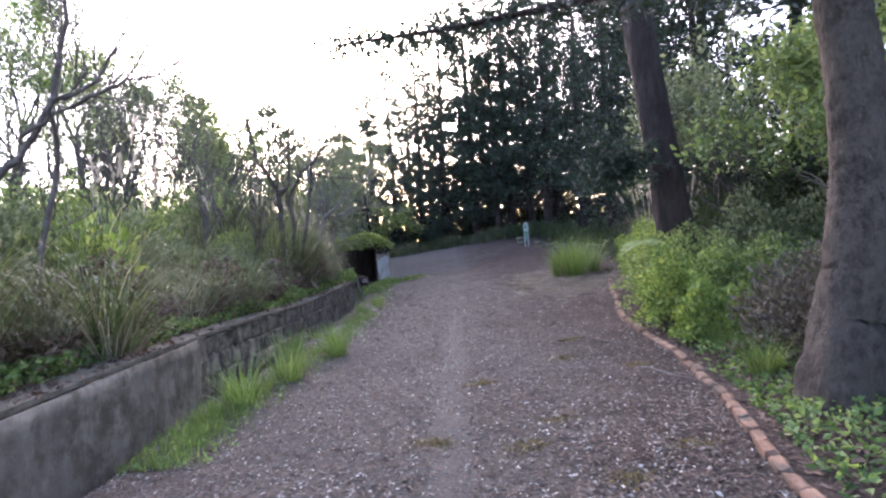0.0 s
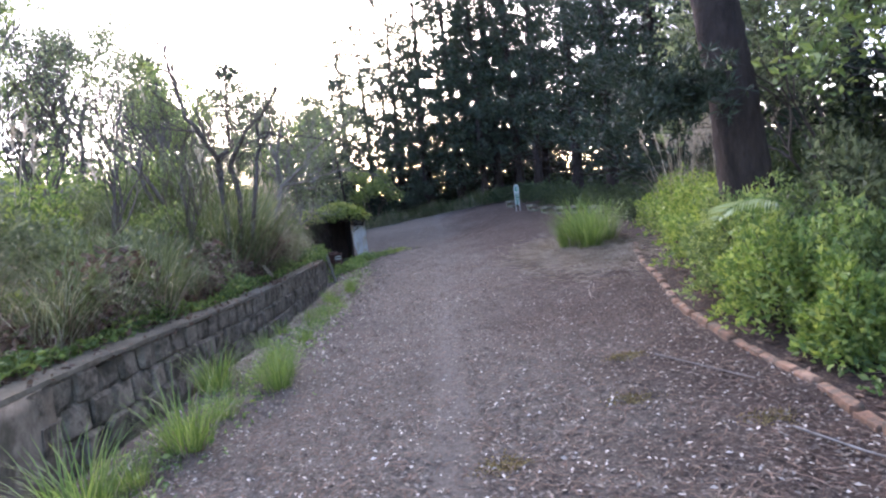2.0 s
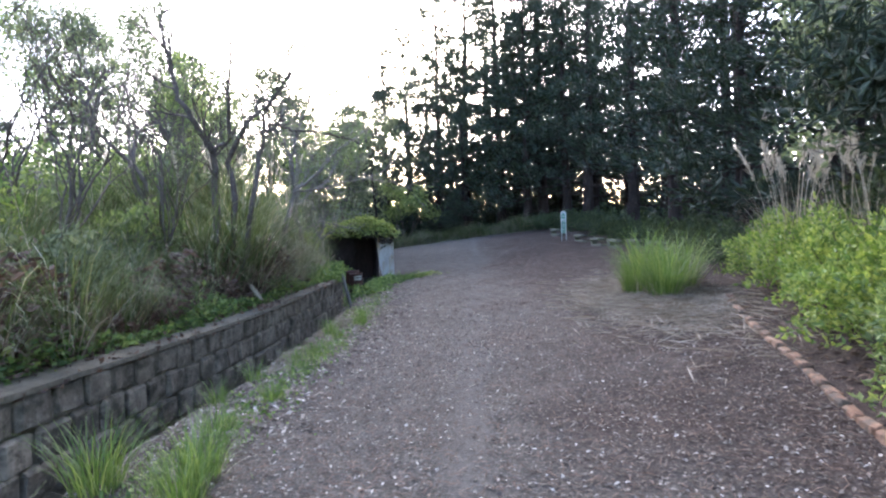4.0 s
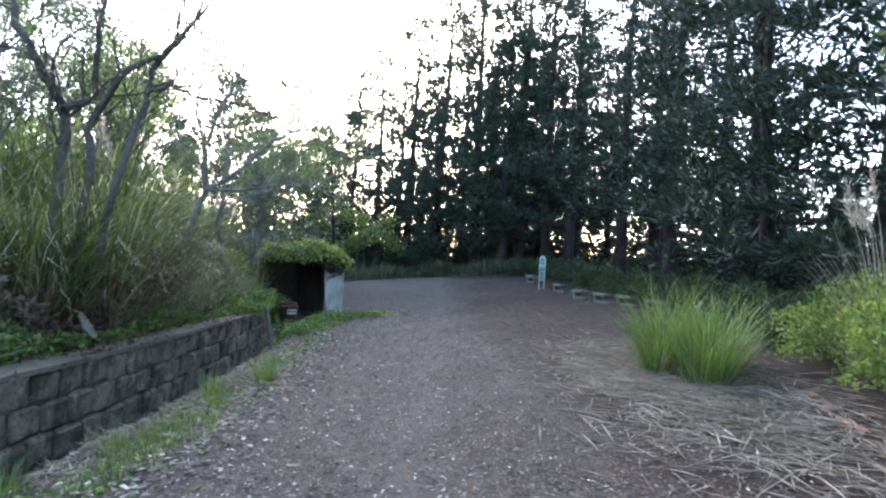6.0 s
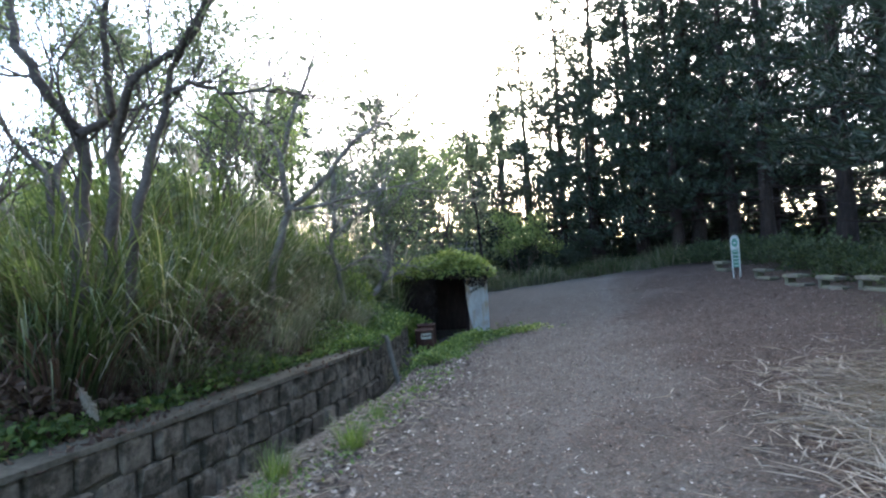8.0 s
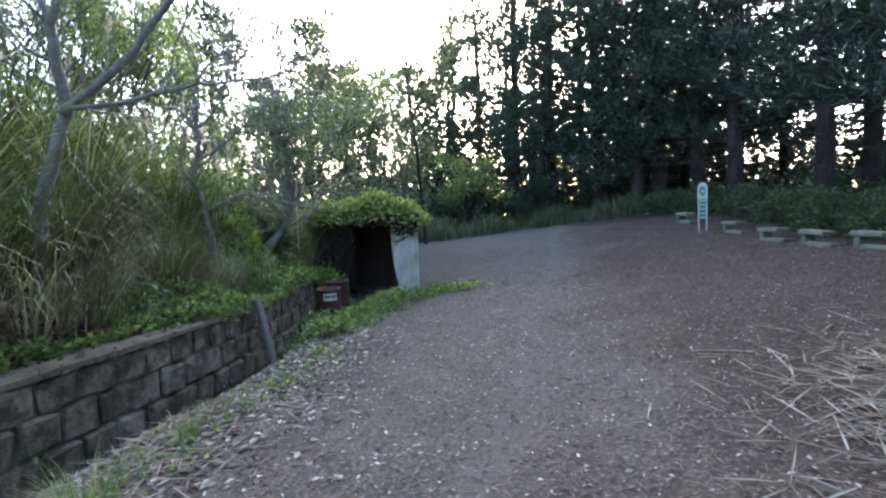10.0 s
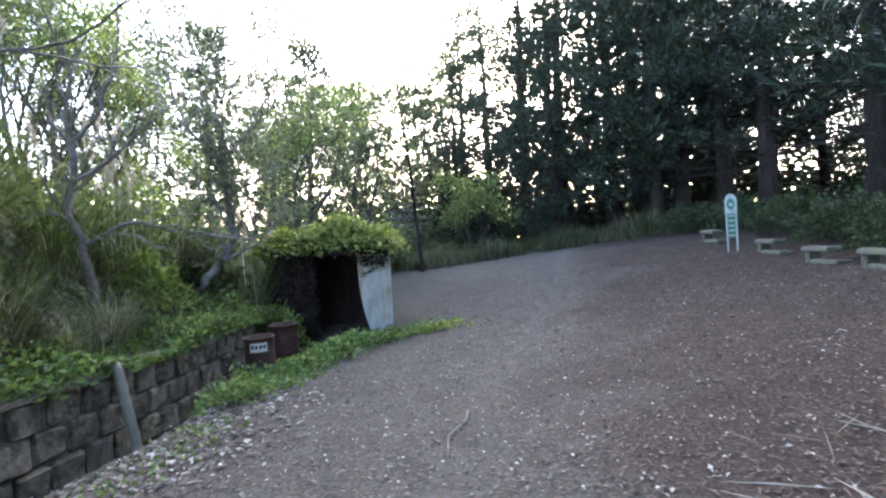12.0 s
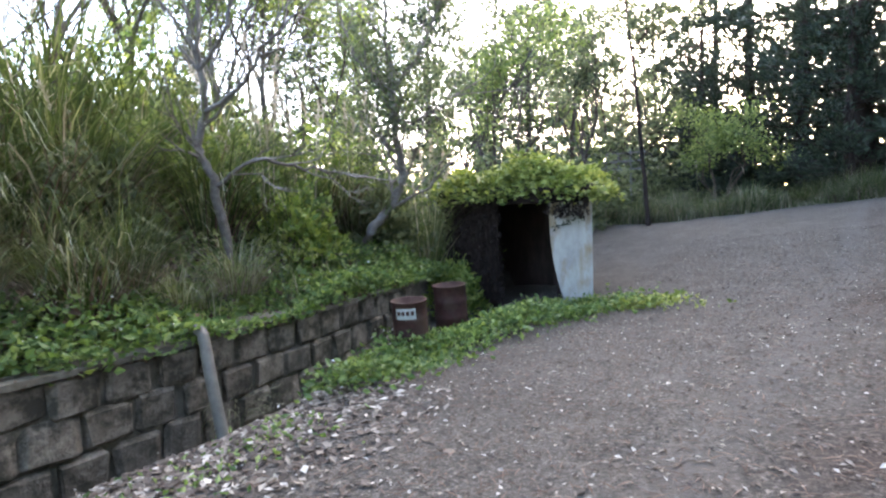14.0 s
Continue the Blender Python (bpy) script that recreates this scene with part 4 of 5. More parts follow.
def cover(name, seed, n, place, size, material, label, height=0.16, category="ground cover", edge=False):
    """Low leafy weeds."""
    r = np.random.default_rng(seed)
    x, y = place(r, n)
    foot = land(np.minimum(x, wall_x(y) - 0.2) if edge else x, y)
    pos = np.column_stack([x, y, foot + r.uniform(0.0, height, n) * (0.5 + 0.5 * np.sin(3 * x) * np.cos(2.3 * y))])
    ax = unit(np.column_stack([r.normal(0, 1, n), r.normal(0, 1, n), r.uniform(0.0, 0.9, n)]))
    s = r.uniform(0.6, 1.3, n) * size
    return tagged(link(name, Heap().add(*leaves(pos, ax, s, s * 0.6, r)).mesh(name, material)), label, category, kind="stuff")


def bank_strip(r, n):
    y = np.where(r.random(n) < 0.68, r.uniform(9.5, 22.5, n), r.uniform(-0.5, 9.5, n))
    return wall_x(y) - 0.22 + 0.29 * sm(15.3, 16.5, y) - np.abs(r.normal(0, 0.95, n)), y


cover("bank_weeds", 250, 50000, bank_strip, 0.07, M_COVER, "lush low weeds growing along the wall top", 0.36, "ground cover", True)
cover("wall_top_litter", 247, 5000, lambda r, n: (lambda y: (wall_x(y) + 0.02 - 0.4 * r.random(n), y))(r.uniform(-1, 20, n)), 0.07, M_BROWN, "dead leaves and soil along the wall top", 0.05, "litter", True)
cover("bank_creeper", 251, 14000, lambda r, n: (lambda y: (wall_x(y) - 0.2 - r.uniform(0, 5.5, n), y))(r.uniform(-1, 24, n)), 0.085, M_LEAF, "creepers and weeds covering the bank", 0.45)
cover("bank_dead_leaves", 252, 7000, lambda r, n: (lambda y: (wall_x(y) - 0.2 - r.uniform(0, 3.5, n), y))(r.uniform(-1, 20, n)), 0.08, M_BROWN, "dead brown leaves and stalks on the bank", 0.3)


cover("undergrowth", 258, 16000, lambda r, n: (lambda y: (np.interp(y, [10, 16, 20, 28, 32], [6.0, 6.2, 6.6, 5.4, 4.6]) + r.uniform(0, 8, n), y))(r.uniform(4, 33, n)), 0.16, M_DIM, "undergrowth beneath the conifers in shade-darkened green", 1.0)
# two needle-dark leaf screens, added to darken bright sky gaps under the canopy
cover("side_undergrowth", 248, 22000, lambda r, n: (11 + np.abs(r.normal(0, 3.5, n)), r.uniform(2, 38, n)), 0.34, M_NEEDLE, "added dark leaf screen for the dim wood far behind the conifer row", 4.2)
cover("far_undergrowth", 259, 22000, lambda r, n: (r.uniform(-12, 12, n), 37 + np.abs(r.normal(0, 4, n))), 0.34, M_NEEDLE, "added dark leaf screen for the dim wood beyond the clearing", 4.2)
cover("thicket", 249, 22000, lambda r, n: (r.uniform(-17, -6.5, n), r.uniform(0, 38, n)), 0.16, M_LEAF, "tangled green thicket high on the bank", 1.6)


cover("dead_undergrowth", 246, 15000, lambda r, n: (lambda y: (wall_x(y) - 0.4 - np.abs(r.normal(0, 0.8, n)), y))(np.where(r.random(n) < 0.4, r.uniform(11.5, 15.2, n), r.uniform(0, 11, n))), 0.11, M_BROWN, "dead brown stalks and leaves beneath the silvergrass", 0.95)
cover("far_thicket", 245, 24000, lambda r, n: (r.uniform(-14, -5.2, n), 24.5 + 16 * r.random(n) + 3 * (r.uniform(0, 1, n) < 0)), 0.2, M_OLIVE, "grey-green thicket behind the shelter", 3.4)


def shelter_weeds(r, n):
    t = r.uniform(0, 1, n)
    return np.interp(t, [0, 0.4, 1], [-2.95, -3.1, -2.4]) + r.normal(0, 0.28, n), 18.0 + 4.3 * t + r.normal(0, 0.2, n)


cover("shelter_weeds", 253, 6500, shelter_weeds, 0.07, M_COVER, "green weeds spreading round the drums and the shelter", 0.34)
cover("panel_weeds", 254, 2600, lambda r, n: (-2.35 + r.normal(0, 0.42, n), 22.1 + r.normal(0, 0.22, n)), 0.07, M_CREEPER, "yellow-green creeper on the ground before the panel", 0.14)
cover("verge_weeds", 255, 2600, lambda r, n: (lambda y: (np.interp(y, [2, 8, 14, 18], [-2.2, -1.95, -2.2, -2.5]) + r.normal(0, 0.22, n), y))(r.uniform(3.5, 17.5, n)), 0.05, M_COVER, "small weeds on the verge", 0.08)
cover("bed_weeds", 256, 3500, lambda r, n: (lambda y: (kerb_x(y) + 0.15 + np.abs(r.normal(0, 0.7, n)), y))(r.uniform(0.5, 6, n)), 0.06, M_COVER, "weeds in the bed behind the brick edging", 0.15)
cover("flowers", 257, 260, lambda r, n: (lambda y: (wall_x(y) + 0.3 * (y > 18) - 0.3 + r.normal(0, 0.25, n) * (y < 30), y))(r.uniform(15.5, 20.0, n)), 0.03, M_FLOWER, "tiny white wild flowers among the weeds", 0.4, "flowers")

def moss_spots(r, n):
    k = r.integers(0, 9, n)
    cx = np.array([0.85, -0.1, 1.6, 0.55, 1.25, 0.3, 1.9, 1.05, 1.5])[k]
    cy = np.array([3.75, 3.5, 3.1, 3.3, 5.6, 5.0, 5.1, 2.7, 6.4])[k]
    return cx + r.normal(0, 0.075, n), cy + r.normal(0, 0.05, n)


M_MOSS = leaf_surface("ochre_moss", [(0, (0.1, 0.07, 0.02)), (0.6, (0.2, 0.145, 0.045)), (1, (0.3, 0.23, 0.09))], 0.9, 0.2)
cover("moss", 244, 4200, moss_spots, 0.02, M_MOSS, "small ochre moss cushions on the bare path", 0.012, "moss")

# ---- litter on the path ----


def flat_litter(name, seed, n, place, length, width, material, label, lift=0.014, tilt=0.22):
    r = np.random.default_rng(seed)
    x, y = place(r, n)
    ok = (x > wall_x(y) + 0.3) | (r.random(n) < 0.15) & (x > wall_x(y) + 0.12)
    ok &= ~((np.abs(x - 0.02) < 0.15) & (y < 9.5) & (r.random(n) < 0.55))
    x, y = x[ok], y[ok]
    n = len(x)
    pos = np.column_stack([x, y, land(x, y) + r.uniform(0.003, lift, n)])
    a = r.uniform(0, 6.28, n)
    ax = np.column_stack([np.cos(a), np.sin(a), r.normal(0, tilt, n)])
    side = np.column_stack([-np.sin(a), np.cos(a), r.normal(0, tilt, n)])
    L, W = length * r.uniform(0.5, 1.4, n), width * r.uniform(0.6, 1.3, n)
    v = np.stack([pos - ax * L[:, None] * 0.5, pos + side * W[:, None] * 0.5 + np.array([0, 0, 0.006]), pos + ax * L[:, None] * 0.5, pos - side * W[:, None] * 0.5 + np.array([0, 0, 0.004])], 1)
    return tagged(link(name, mesh_of(name, v.reshape(-1, 3), np.arange(n * 4).reshape(n, 4), material)), label, "litter", kind="stuff")


def path_spread(lo, hi, power=1.6):
    def place(r, n):
        y = lo + (hi - lo) * r.random(n) ** power
        return r.uniform(-2.9, 1, n) * 0 + (-2.75 + (kerb_x(np.clip(y, 0, 13)) + 2.8 + sm(13, 20, y) * 1.2) * r.random(n)), y
    return place


flat_litter("leaf_litter", 260, 78000, path_spread(0.5, 27, 1.7), 0.034, 0.02, M_LITTER, "bleached fallen leaves and chips scattered on the path")
flat_litter("needle_litter", 261, 60000, path_spread(0.5, 26), 0.1, 0.007, M_BROWN, "brown conifer needles and twigs strewn over the path", 0.014, 0.08)
flat_litter("straw_litter", 262, 6500, lambda r, n: (2.65 + r.normal(0, 0.5, n), 12.7 + 1.3 * r.normal(0, 1, n)), 0.42, 0.013, M_DRY, "bleached straw lying under the tall grass", 0.05, 0.12)
flat_litter("verge_straw", 265, 2200, lambda r, n: (lambda y: (wall_x(y) + 0.3 + np.abs(r.normal(0, 0.45, n)), y))(r.uniform(10.5, 15.5, n)), 0.3, 0.01, M_DRY, "bleached straw lying along the wall foot", 0.04, 0.12)
flat_litter("verge_leaves", 263, 9500, lambda r, n: (lambda y: (wall_x(y) + 0.35 + np.abs(r.normal(0, 0.6, n)), y))(r.uniform(8, 18.5, n)), 0.07, 0.04, M_LITTER, "pale dead leaves gathered beside the wall", 0.02)
flat_litter("bed_litter", 264, 5000, lambda r, n: (lambda y: (kerb_x(y) + 0.1 + r.uniform(0, 1.6, n), y))(r.uniform(0.5, 12.5, n)), 0.07, 0.035, M_BROWN, "dead leaves in the bed behind the edging")


def fallen_stick(pts, rad, label):
    pts = [(x, y, float(land(x, y)) + dz) for x, y, dz in pts]
    h = Heap().tube(pts, np.linspace(rad, rad * 0.5, len(pts)), 6)
    return tagged(link("stick", h.mesh("stick", M_PALE, True)), label, "stick")


fallen_stick([(-0.05, 17.25, 0.02), (0.0, 17.0, 0.03), (-0.06, 16.75, 0.02), (0.02, 16.45, 0.02)], 0.012, "crooked pale stick lying on the path")
fallen_stick([(1.9, 4.9, 0.03), (2.05, 4.6, 0.03), (2.25, 4.3, 0.03)], 0.008, "pale dead stem lying beside the edging")
fallen_stick([(1.7, 6.3, 0.02), (1.85, 6.0, 0.03), (2.1, 5.6, 0.02)], 0.008, "pale dead stem lying beside the edging")

# a pale seed head bowed over the wall
sp = np.random.default_rng(270)
plume = base("seed_head", pose(-3.12, 11.9, 0.42), "pale silky seed head bowed over the wall top", "seed head")
link("stalk", Heap().tube([(-0.5, 0.1, 0.1), (-0.3, 0.06, 0.35), (-0.12, 0.0, 0.3), (0.02, 0, 0.12)], [0.005] * 4, 5).mesh("stalk", M_DRY), plume)
q = np.linspace(0, 1, 700)
core = np.column_stack([-0.12 + 0.16 * q, 0 * q, 0.3 - 0.22 * q])
fan = unit(0.6 * sp.normal(size=(700, 3)) + np.array([0.8, 0, -1.1]))
tagged(link("silk", Heap().add(*leaves(core, fan, 0.05 * np.sin(np.pi * (0.12 + 0.85 * q)) + 0.012, 0.009, sp)).mesh("silk", M_PLUME), plume), kind="stuff")

# ---- boulders on the bank ----
M_ROCK = rough_surface("tan_sandstone", (0.13, 0.1, 0.07), (0.27, 0.215, 0.15), (0.4, 0.33, 0.25), 14, 0.95, 0.9, 0.02, None, (0.16, 0.13, 0.09))
for x, y, size, k in ((-4.25, 16.45, 0.17, 1), (-4.12, 16.25, 0.19, 2), (-4.4, 16.2, 0.14, 3)):
    bm = bmesh.new()
    bmesh.ops.create_icosphere(bm, subdivisions=3, radius=1.0)
    for v in bm.verts:
        c = v.co.copy()
        lump = 1 + 0.14 * math.sin(2.3 * c.x + k) * math.cos(2.1 * c.y - k) + 0.07 * math.sin(5 * c.z + 3 * c.x + k)
        v.co = Vector((c.x * size * lump, c.y * size * 0.8 * lump, (max(c.z, -0.5) * 0.75 + 0.35) * size * lump))
    me = bpy.data.meshes.new("boulder")
    bm.to_mesh(me)
    bm.free()
    me.materials.append(M_ROCK)
    rock = link("boulder", smooth(me), None, pose(x, y, float(land(x, y)) + 0.05, 0, 0, 50 * k))
    tagged(rock, "rounded tan sandstone boulder half hidden by dry grass", "boulder", "bank boulders")

# ---- bench row, sign ----


def bench_parts():
    return block(0.56, 0.26, 0.085, 0.022, 0.008, 3), block(0.1, 0.2, 0.21, 0.014, 0.006, 4)


slab, leg = bench_parts()
bench = base("concrete_bench", pose(0, 0, 0), "low weathered concrete slab bench on two stubby legs", "bench", "concrete benches")
part("slab", slab, M_CONCRETE, bench, m=pose(0, 0, 0.17))
part("leg", leg, M_CONCRETE, bench, m=pose(-0.18, 0, -0.03))
second = link("leg", bench.children[1].data, bench, pose(0.18, 0, -0.03))
spots = [(3.35, 26.6), (3.95, 24.55), (4.25, 23.05), (4.55, 21.9), (4.85, 20.75), (5.15, 19.5), (5.45, 18.2)]
for i, (x, y) in enumerate(spots):
    m = pose(x, y, float(land(x, y)), random.uniform(-2, 2), random.uniform(-2, 2), -70 + random.uniform(-8, 8))
    if i == 0:
        bench.matrix_basis = m
    else:
        copy_thing(bench, m)

M_WHITE, _nt, _b = shader("white_sign_paint", 0.5)
_nt.links.new(ramp(_nt, noise_tex(_nt, 9, 5), [(0.3, (0.28, 0.30, 0.28)), (0.6, (0.42, 0.44, 0.42))]), _b.inputs["Base Color"])
M_GREEN, _nt, _b = shader("green_sign_paint", 0.5)
_nt.links.new(ramp(_nt, noise_tex(_nt, 9, 5), [(0.3, (0.035, 0.13, 0.09)), (0.65, (0.08, 0.23, 0.165))]), _b.inputs["Base Color"])


def plate(pts, thick):
    """A flat board cut to an outline in x and z."""
    bm = bmesh.new()
    f = bm.faces.new([bm.verts.new((x, -thick / 2, z)) for x, z in pts])
    e = bmesh.ops.extrude_face_region(bm, geom=[f])
    bmesh.ops.translate(bm, verts=[v for v in e["geom"] if isinstance(v, bmesh.types.BMVert)], vec=(0, thick, 0))
    bmesh.ops.recalc_face_normals(bm, faces=bm.faces[:])
    return bm


def arch(w, z0, z1, n=12):
    r = w / 2
    return [(-r, z0), (r, z0)] + [(r * math.cos(math.pi * i / n), z1 - r * 1.2 + r * 1.2 * math.sin(math.pi * i / n)) for i in range(n + 1)]


SX, SY = 3.47, 25.2
sign = base("trail_sign", pose(SX, SY, float(land(SX, SY)), 0, 0, -20), "white and green trail sign with arched top and slats", "sign")
sign.scale = (0.85, 0.85, 0.97)
for x in (-0.1, 0.1):
    part("post", block(0.035, 0.035, 0.95, 0.004), M_WHITE, sign, m=pose(x, 0, -0.03))
board = part("board", plate(arch(0.25, 0.78, 1.18), 0.03), M_WHITE, sign, "white arched head board")
part("emblem", plate([(0.085 * math.cos(a), 0.97 + 0.12 * math.sin(a)) for a in np.linspace(0, 2 * math.pi, 20, endpoint=False)], 0.012), M_GREEN, board, "green oval emblem", pose(0, -0.019, 0))
part("mark", plate([(0.035 * math.cos(a), 0.965 + 0.03 * math.sin(a)) for a in np.linspace(0, 2 * math.pi, 8, endpoint=False)], 0.006), M_WHITE, board, "", pose(0, -0.027, 0))
for i in range(5):
    s = part("slat", block(0.22, 0.02, 0.085, 0.004), M_GREEN, sign, "green slat with pale lettering bar", pose(0, -0.006, 0.29 + i * 0.1))
    part("lettering_bar", block(0.12, 0.004, 0.025, 0), M_WHITE, s, "", pose(0, -0.0125, 0.03))

M_RAIL = rough_surface("grey_painted_rail", (0.08, 0.085, 0.09), (0.14, 0.145, 0.15), (0.2, 0.205, 0.21), 9, 0.6, 0.3, 0.004)
railing = base("metal_railing", pose(-6.4, 31.8, float(land(-6.4, 31.8)), 0, 0, 20), "grey metal railing beyond the clearing", "railing")
for i in range(6):
    part("post", block(0.05, 0.05, 2.2, 0.006), M_RAIL, railing, m=pose(-0.9 + 0.36 * i, 0, -0.05))
for z in (1.55, 1.8, 2.05):
    part("rail", block(2.0, 0.035, 0.05, 0.006), M_RAIL, railing, m=pose(0, -0.045, z))

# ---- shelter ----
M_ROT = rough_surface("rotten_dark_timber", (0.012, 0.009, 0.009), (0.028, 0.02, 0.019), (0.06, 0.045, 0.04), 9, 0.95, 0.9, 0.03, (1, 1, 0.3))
M_PANEL, _nt, _b = shader("weathered_white_panel", 0.6)
_c = ramp(_nt, noise_tex(_nt, 3.5, 6, 0.7, (1, 1, 0.5)), [(0.3, (0.22, 0.22, 0.21)), (0.5, (0.34, 0.34, 0.325)), (0.7, (0.44, 0.44, 0.42))])
_s = ramp(_nt, noise_tex(_nt, 1.9, 4, 0.6, (1.4, 1, 0.7)), [(0.5, (0, 0, 0)), (0.66, (1, 1, 1))])
_nt.links.new(mix(_nt, _s, _c, (0.24, 0.16, 0.065)), _b.inputs["Base Color"])
bump(_nt, _b, noise_tex(_nt, 30, 4), 0.3, 0.005)
SH = pose(-3.82, 22.2, -0.47, 0, 0, 16)
shelter = base("shelter", SH, "low ruined timber shelter smothered in creepers", "shelter")
W, D, H = 2.05, 1.7, 1.74
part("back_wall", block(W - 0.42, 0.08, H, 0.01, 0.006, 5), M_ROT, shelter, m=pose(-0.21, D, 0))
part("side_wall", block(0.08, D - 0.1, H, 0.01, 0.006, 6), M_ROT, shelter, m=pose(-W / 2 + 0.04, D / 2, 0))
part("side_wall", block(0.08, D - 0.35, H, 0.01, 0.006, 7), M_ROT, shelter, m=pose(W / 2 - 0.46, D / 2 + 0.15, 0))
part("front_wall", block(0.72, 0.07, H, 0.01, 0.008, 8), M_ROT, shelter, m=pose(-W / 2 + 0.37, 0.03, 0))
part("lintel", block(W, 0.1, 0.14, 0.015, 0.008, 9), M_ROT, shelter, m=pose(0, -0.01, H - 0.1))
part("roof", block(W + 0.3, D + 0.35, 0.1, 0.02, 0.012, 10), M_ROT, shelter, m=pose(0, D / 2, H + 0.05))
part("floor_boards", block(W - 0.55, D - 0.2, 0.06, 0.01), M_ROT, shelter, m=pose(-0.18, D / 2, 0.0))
curve = [(0.31, 1.66), (-0.31, 1.68)] + [(-0.31 - 0.01 * math.sin(math.pi * k / 10) + 0.24 * (k / 10) ** 2.6, 1.68 - 1.65 * k / 10) for k in range(1, 11)] + [(0.27, 0.02)]
part("panel", plate(curve, 0.025), M_PANEL, shelter, "weathered white panel with a curved edge and rust stain", pose(0.86, -0.03, -0.02, -3, 0, 24))
vine = np.random.default_rng(300)
n = 9500
px, py = vine.uniform(-1.32, 1.22, n), vine.uniform(-0.32, D + 0.25, n)
hump = 0.3 + 0.14 * np.sin(2.2 * px + 1) * np.cos(1.8 * py) + 0.10 * np.sin(5 * px + 2 * py)
edge = np.minimum(np.minimum(px + 1.32, 1.22 - px), np.minimum(py + 0.32, D + 0.25 - py))
pz = H + 0.12 + hump * np.clip(edge / 0.35, 0.0, 1) * vine.uniform(0.5, 1.0, n) - 0.2 * (edge < 0.2) * vine.random(n)
pts = np.column_stack([px + vine.normal(0, 0.07, n), py + vine.normal(0, 0.07, n), pz + vine.normal(0, 0.05, n)])
ax = unit(np.column_stack([vine.normal(0, 1, n), vine.normal(-0.3, 1, n), vine.uniform(-0.3, 0.8, n)]))
s = vine.uniform(0.06, 0.125, n)
tagged(link("creeper", Heap().add(*leaves(pts, ax, s, s * 0.65, vine)).mesh("creeper", M_CREEPER), shelter, None, "dense yellow-green creeper over the roof"), kind="stuff")
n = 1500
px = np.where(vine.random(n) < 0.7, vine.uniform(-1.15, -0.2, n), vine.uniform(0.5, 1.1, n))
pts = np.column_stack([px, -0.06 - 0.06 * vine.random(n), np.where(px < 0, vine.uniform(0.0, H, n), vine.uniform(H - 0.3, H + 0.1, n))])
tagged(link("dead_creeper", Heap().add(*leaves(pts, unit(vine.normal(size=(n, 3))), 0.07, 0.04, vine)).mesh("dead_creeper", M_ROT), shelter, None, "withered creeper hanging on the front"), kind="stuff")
for i in range(16):
    x0 = vine.uniform(-1.1, -0.25)
    z = np.linspace(H, 0.02, 7)
    strand = np.column_stack([x0 + np.cumsum(vine.normal(0, 0.05, 7)), -0.05 - 0.02 * vine.random(7), z])
    link("dead_runner", Heap().tube(strand, np.full(7, 0.008), 4).mesh("dead_runner", M_BARK), shelter)
n = 60
k = vine.random(n)
pts = np.column_stack([0.62 + 0.42 * k, -0.16 + 0.19 * k, 1.28 + 0.16 * k + vine.normal(0, 0.02, n)])
tagged(link("creeper_strand", Heap().add(*leaves(pts, unit(vine.normal(size=(n, 3))), 0.045, 0.03, vine)).mesh("creeper_strand", M_NEEDLE), shelter), kind="stuff")

# ---- drums ----
M_RUST = rough_surface("rusty_red_drum", (0.02, 0.009, 0.008), (0.05, 0.019, 0.016), (0.10, 0.042, 0.032), 12, 0.7, 0.5, 0.01, None, (0.07, 0.04, 0.03))


def drum(x, y, r, h, turn, label, lettered):
    t = base("drum", pose(x, y, float(land(x, y)) - 0.03, 1.5, -1, turn), label, "drum", "rusty drums")
    prof = [(r * 0.96, 0), (r, 0.02), (r, 0.3 * h), (r * 1.03, 0.33 * h), (r, 0.36 * h), (r, 0.63 * h), (r * 1.03, 0.66 * h), (r, 0.69 * h), (r, h * 0.97), (r * 1.04, h * 0.98), (r * 1.04, h), (r * 0.95, h), (r * 0.94, h * 0.12), (0.0, h * 0.12)]
    N = 28
    v = [(q * math.cos(2 * math.pi * i / N), q * math.sin(2 * math.pi * i / N), z) for q, z in prof for i in range(N)]
    f = [(j * N + i, j * N + (i + 1) % N, (j + 1) * N + (i + 1) % N, (j + 1) * N + i) for j in range(len(prof) - 1) for i in range(N)]
    body = link("body", smooth(mesh_of("body", v, f, M_RUST)), t)
    if lettered:
        bm = bmesh.new()
        ang = [math.radians(-90 + a) for a in np.linspace(-32, 32, 7)]
        lo = [bm.verts.new((1.045 * r * math.cos(a), 1.045 * r * math.sin(a), 0.70 * h)) for a in ang]
        hi = [bm.verts.new((1.045 * r * math.cos(a), 1.045 * r * math.sin(a), 0.90 * h)) for a in ang]
        for i in range(6):
            bm.faces.new((lo[i], lo[i + 1], hi[i + 1], hi[i]))
        lab = part("sticker", bm, M_WHITE, body, "white paper sticker")
        for i in range(4):
            a = math.radians(-90 - 21 + 14 * i)
            part("lettering_bar", block(0.035, 0.004, 0.045, 0), M_RUST, body, "", pose(1.06 * r * math.cos(a), 1.06 * r * math.sin(a), 0.775 * h, 0, 0, math.degrees(a) + 90))
    return t


drum(-3.4, 19.45, 0.19, 0.58, 32, "rusty dark red steel drum with a white sticker", True)
drum(-3.75, 20.55, 0.21, 0.6, 10, "rusty dark red steel drum overgrown with weeds", False)

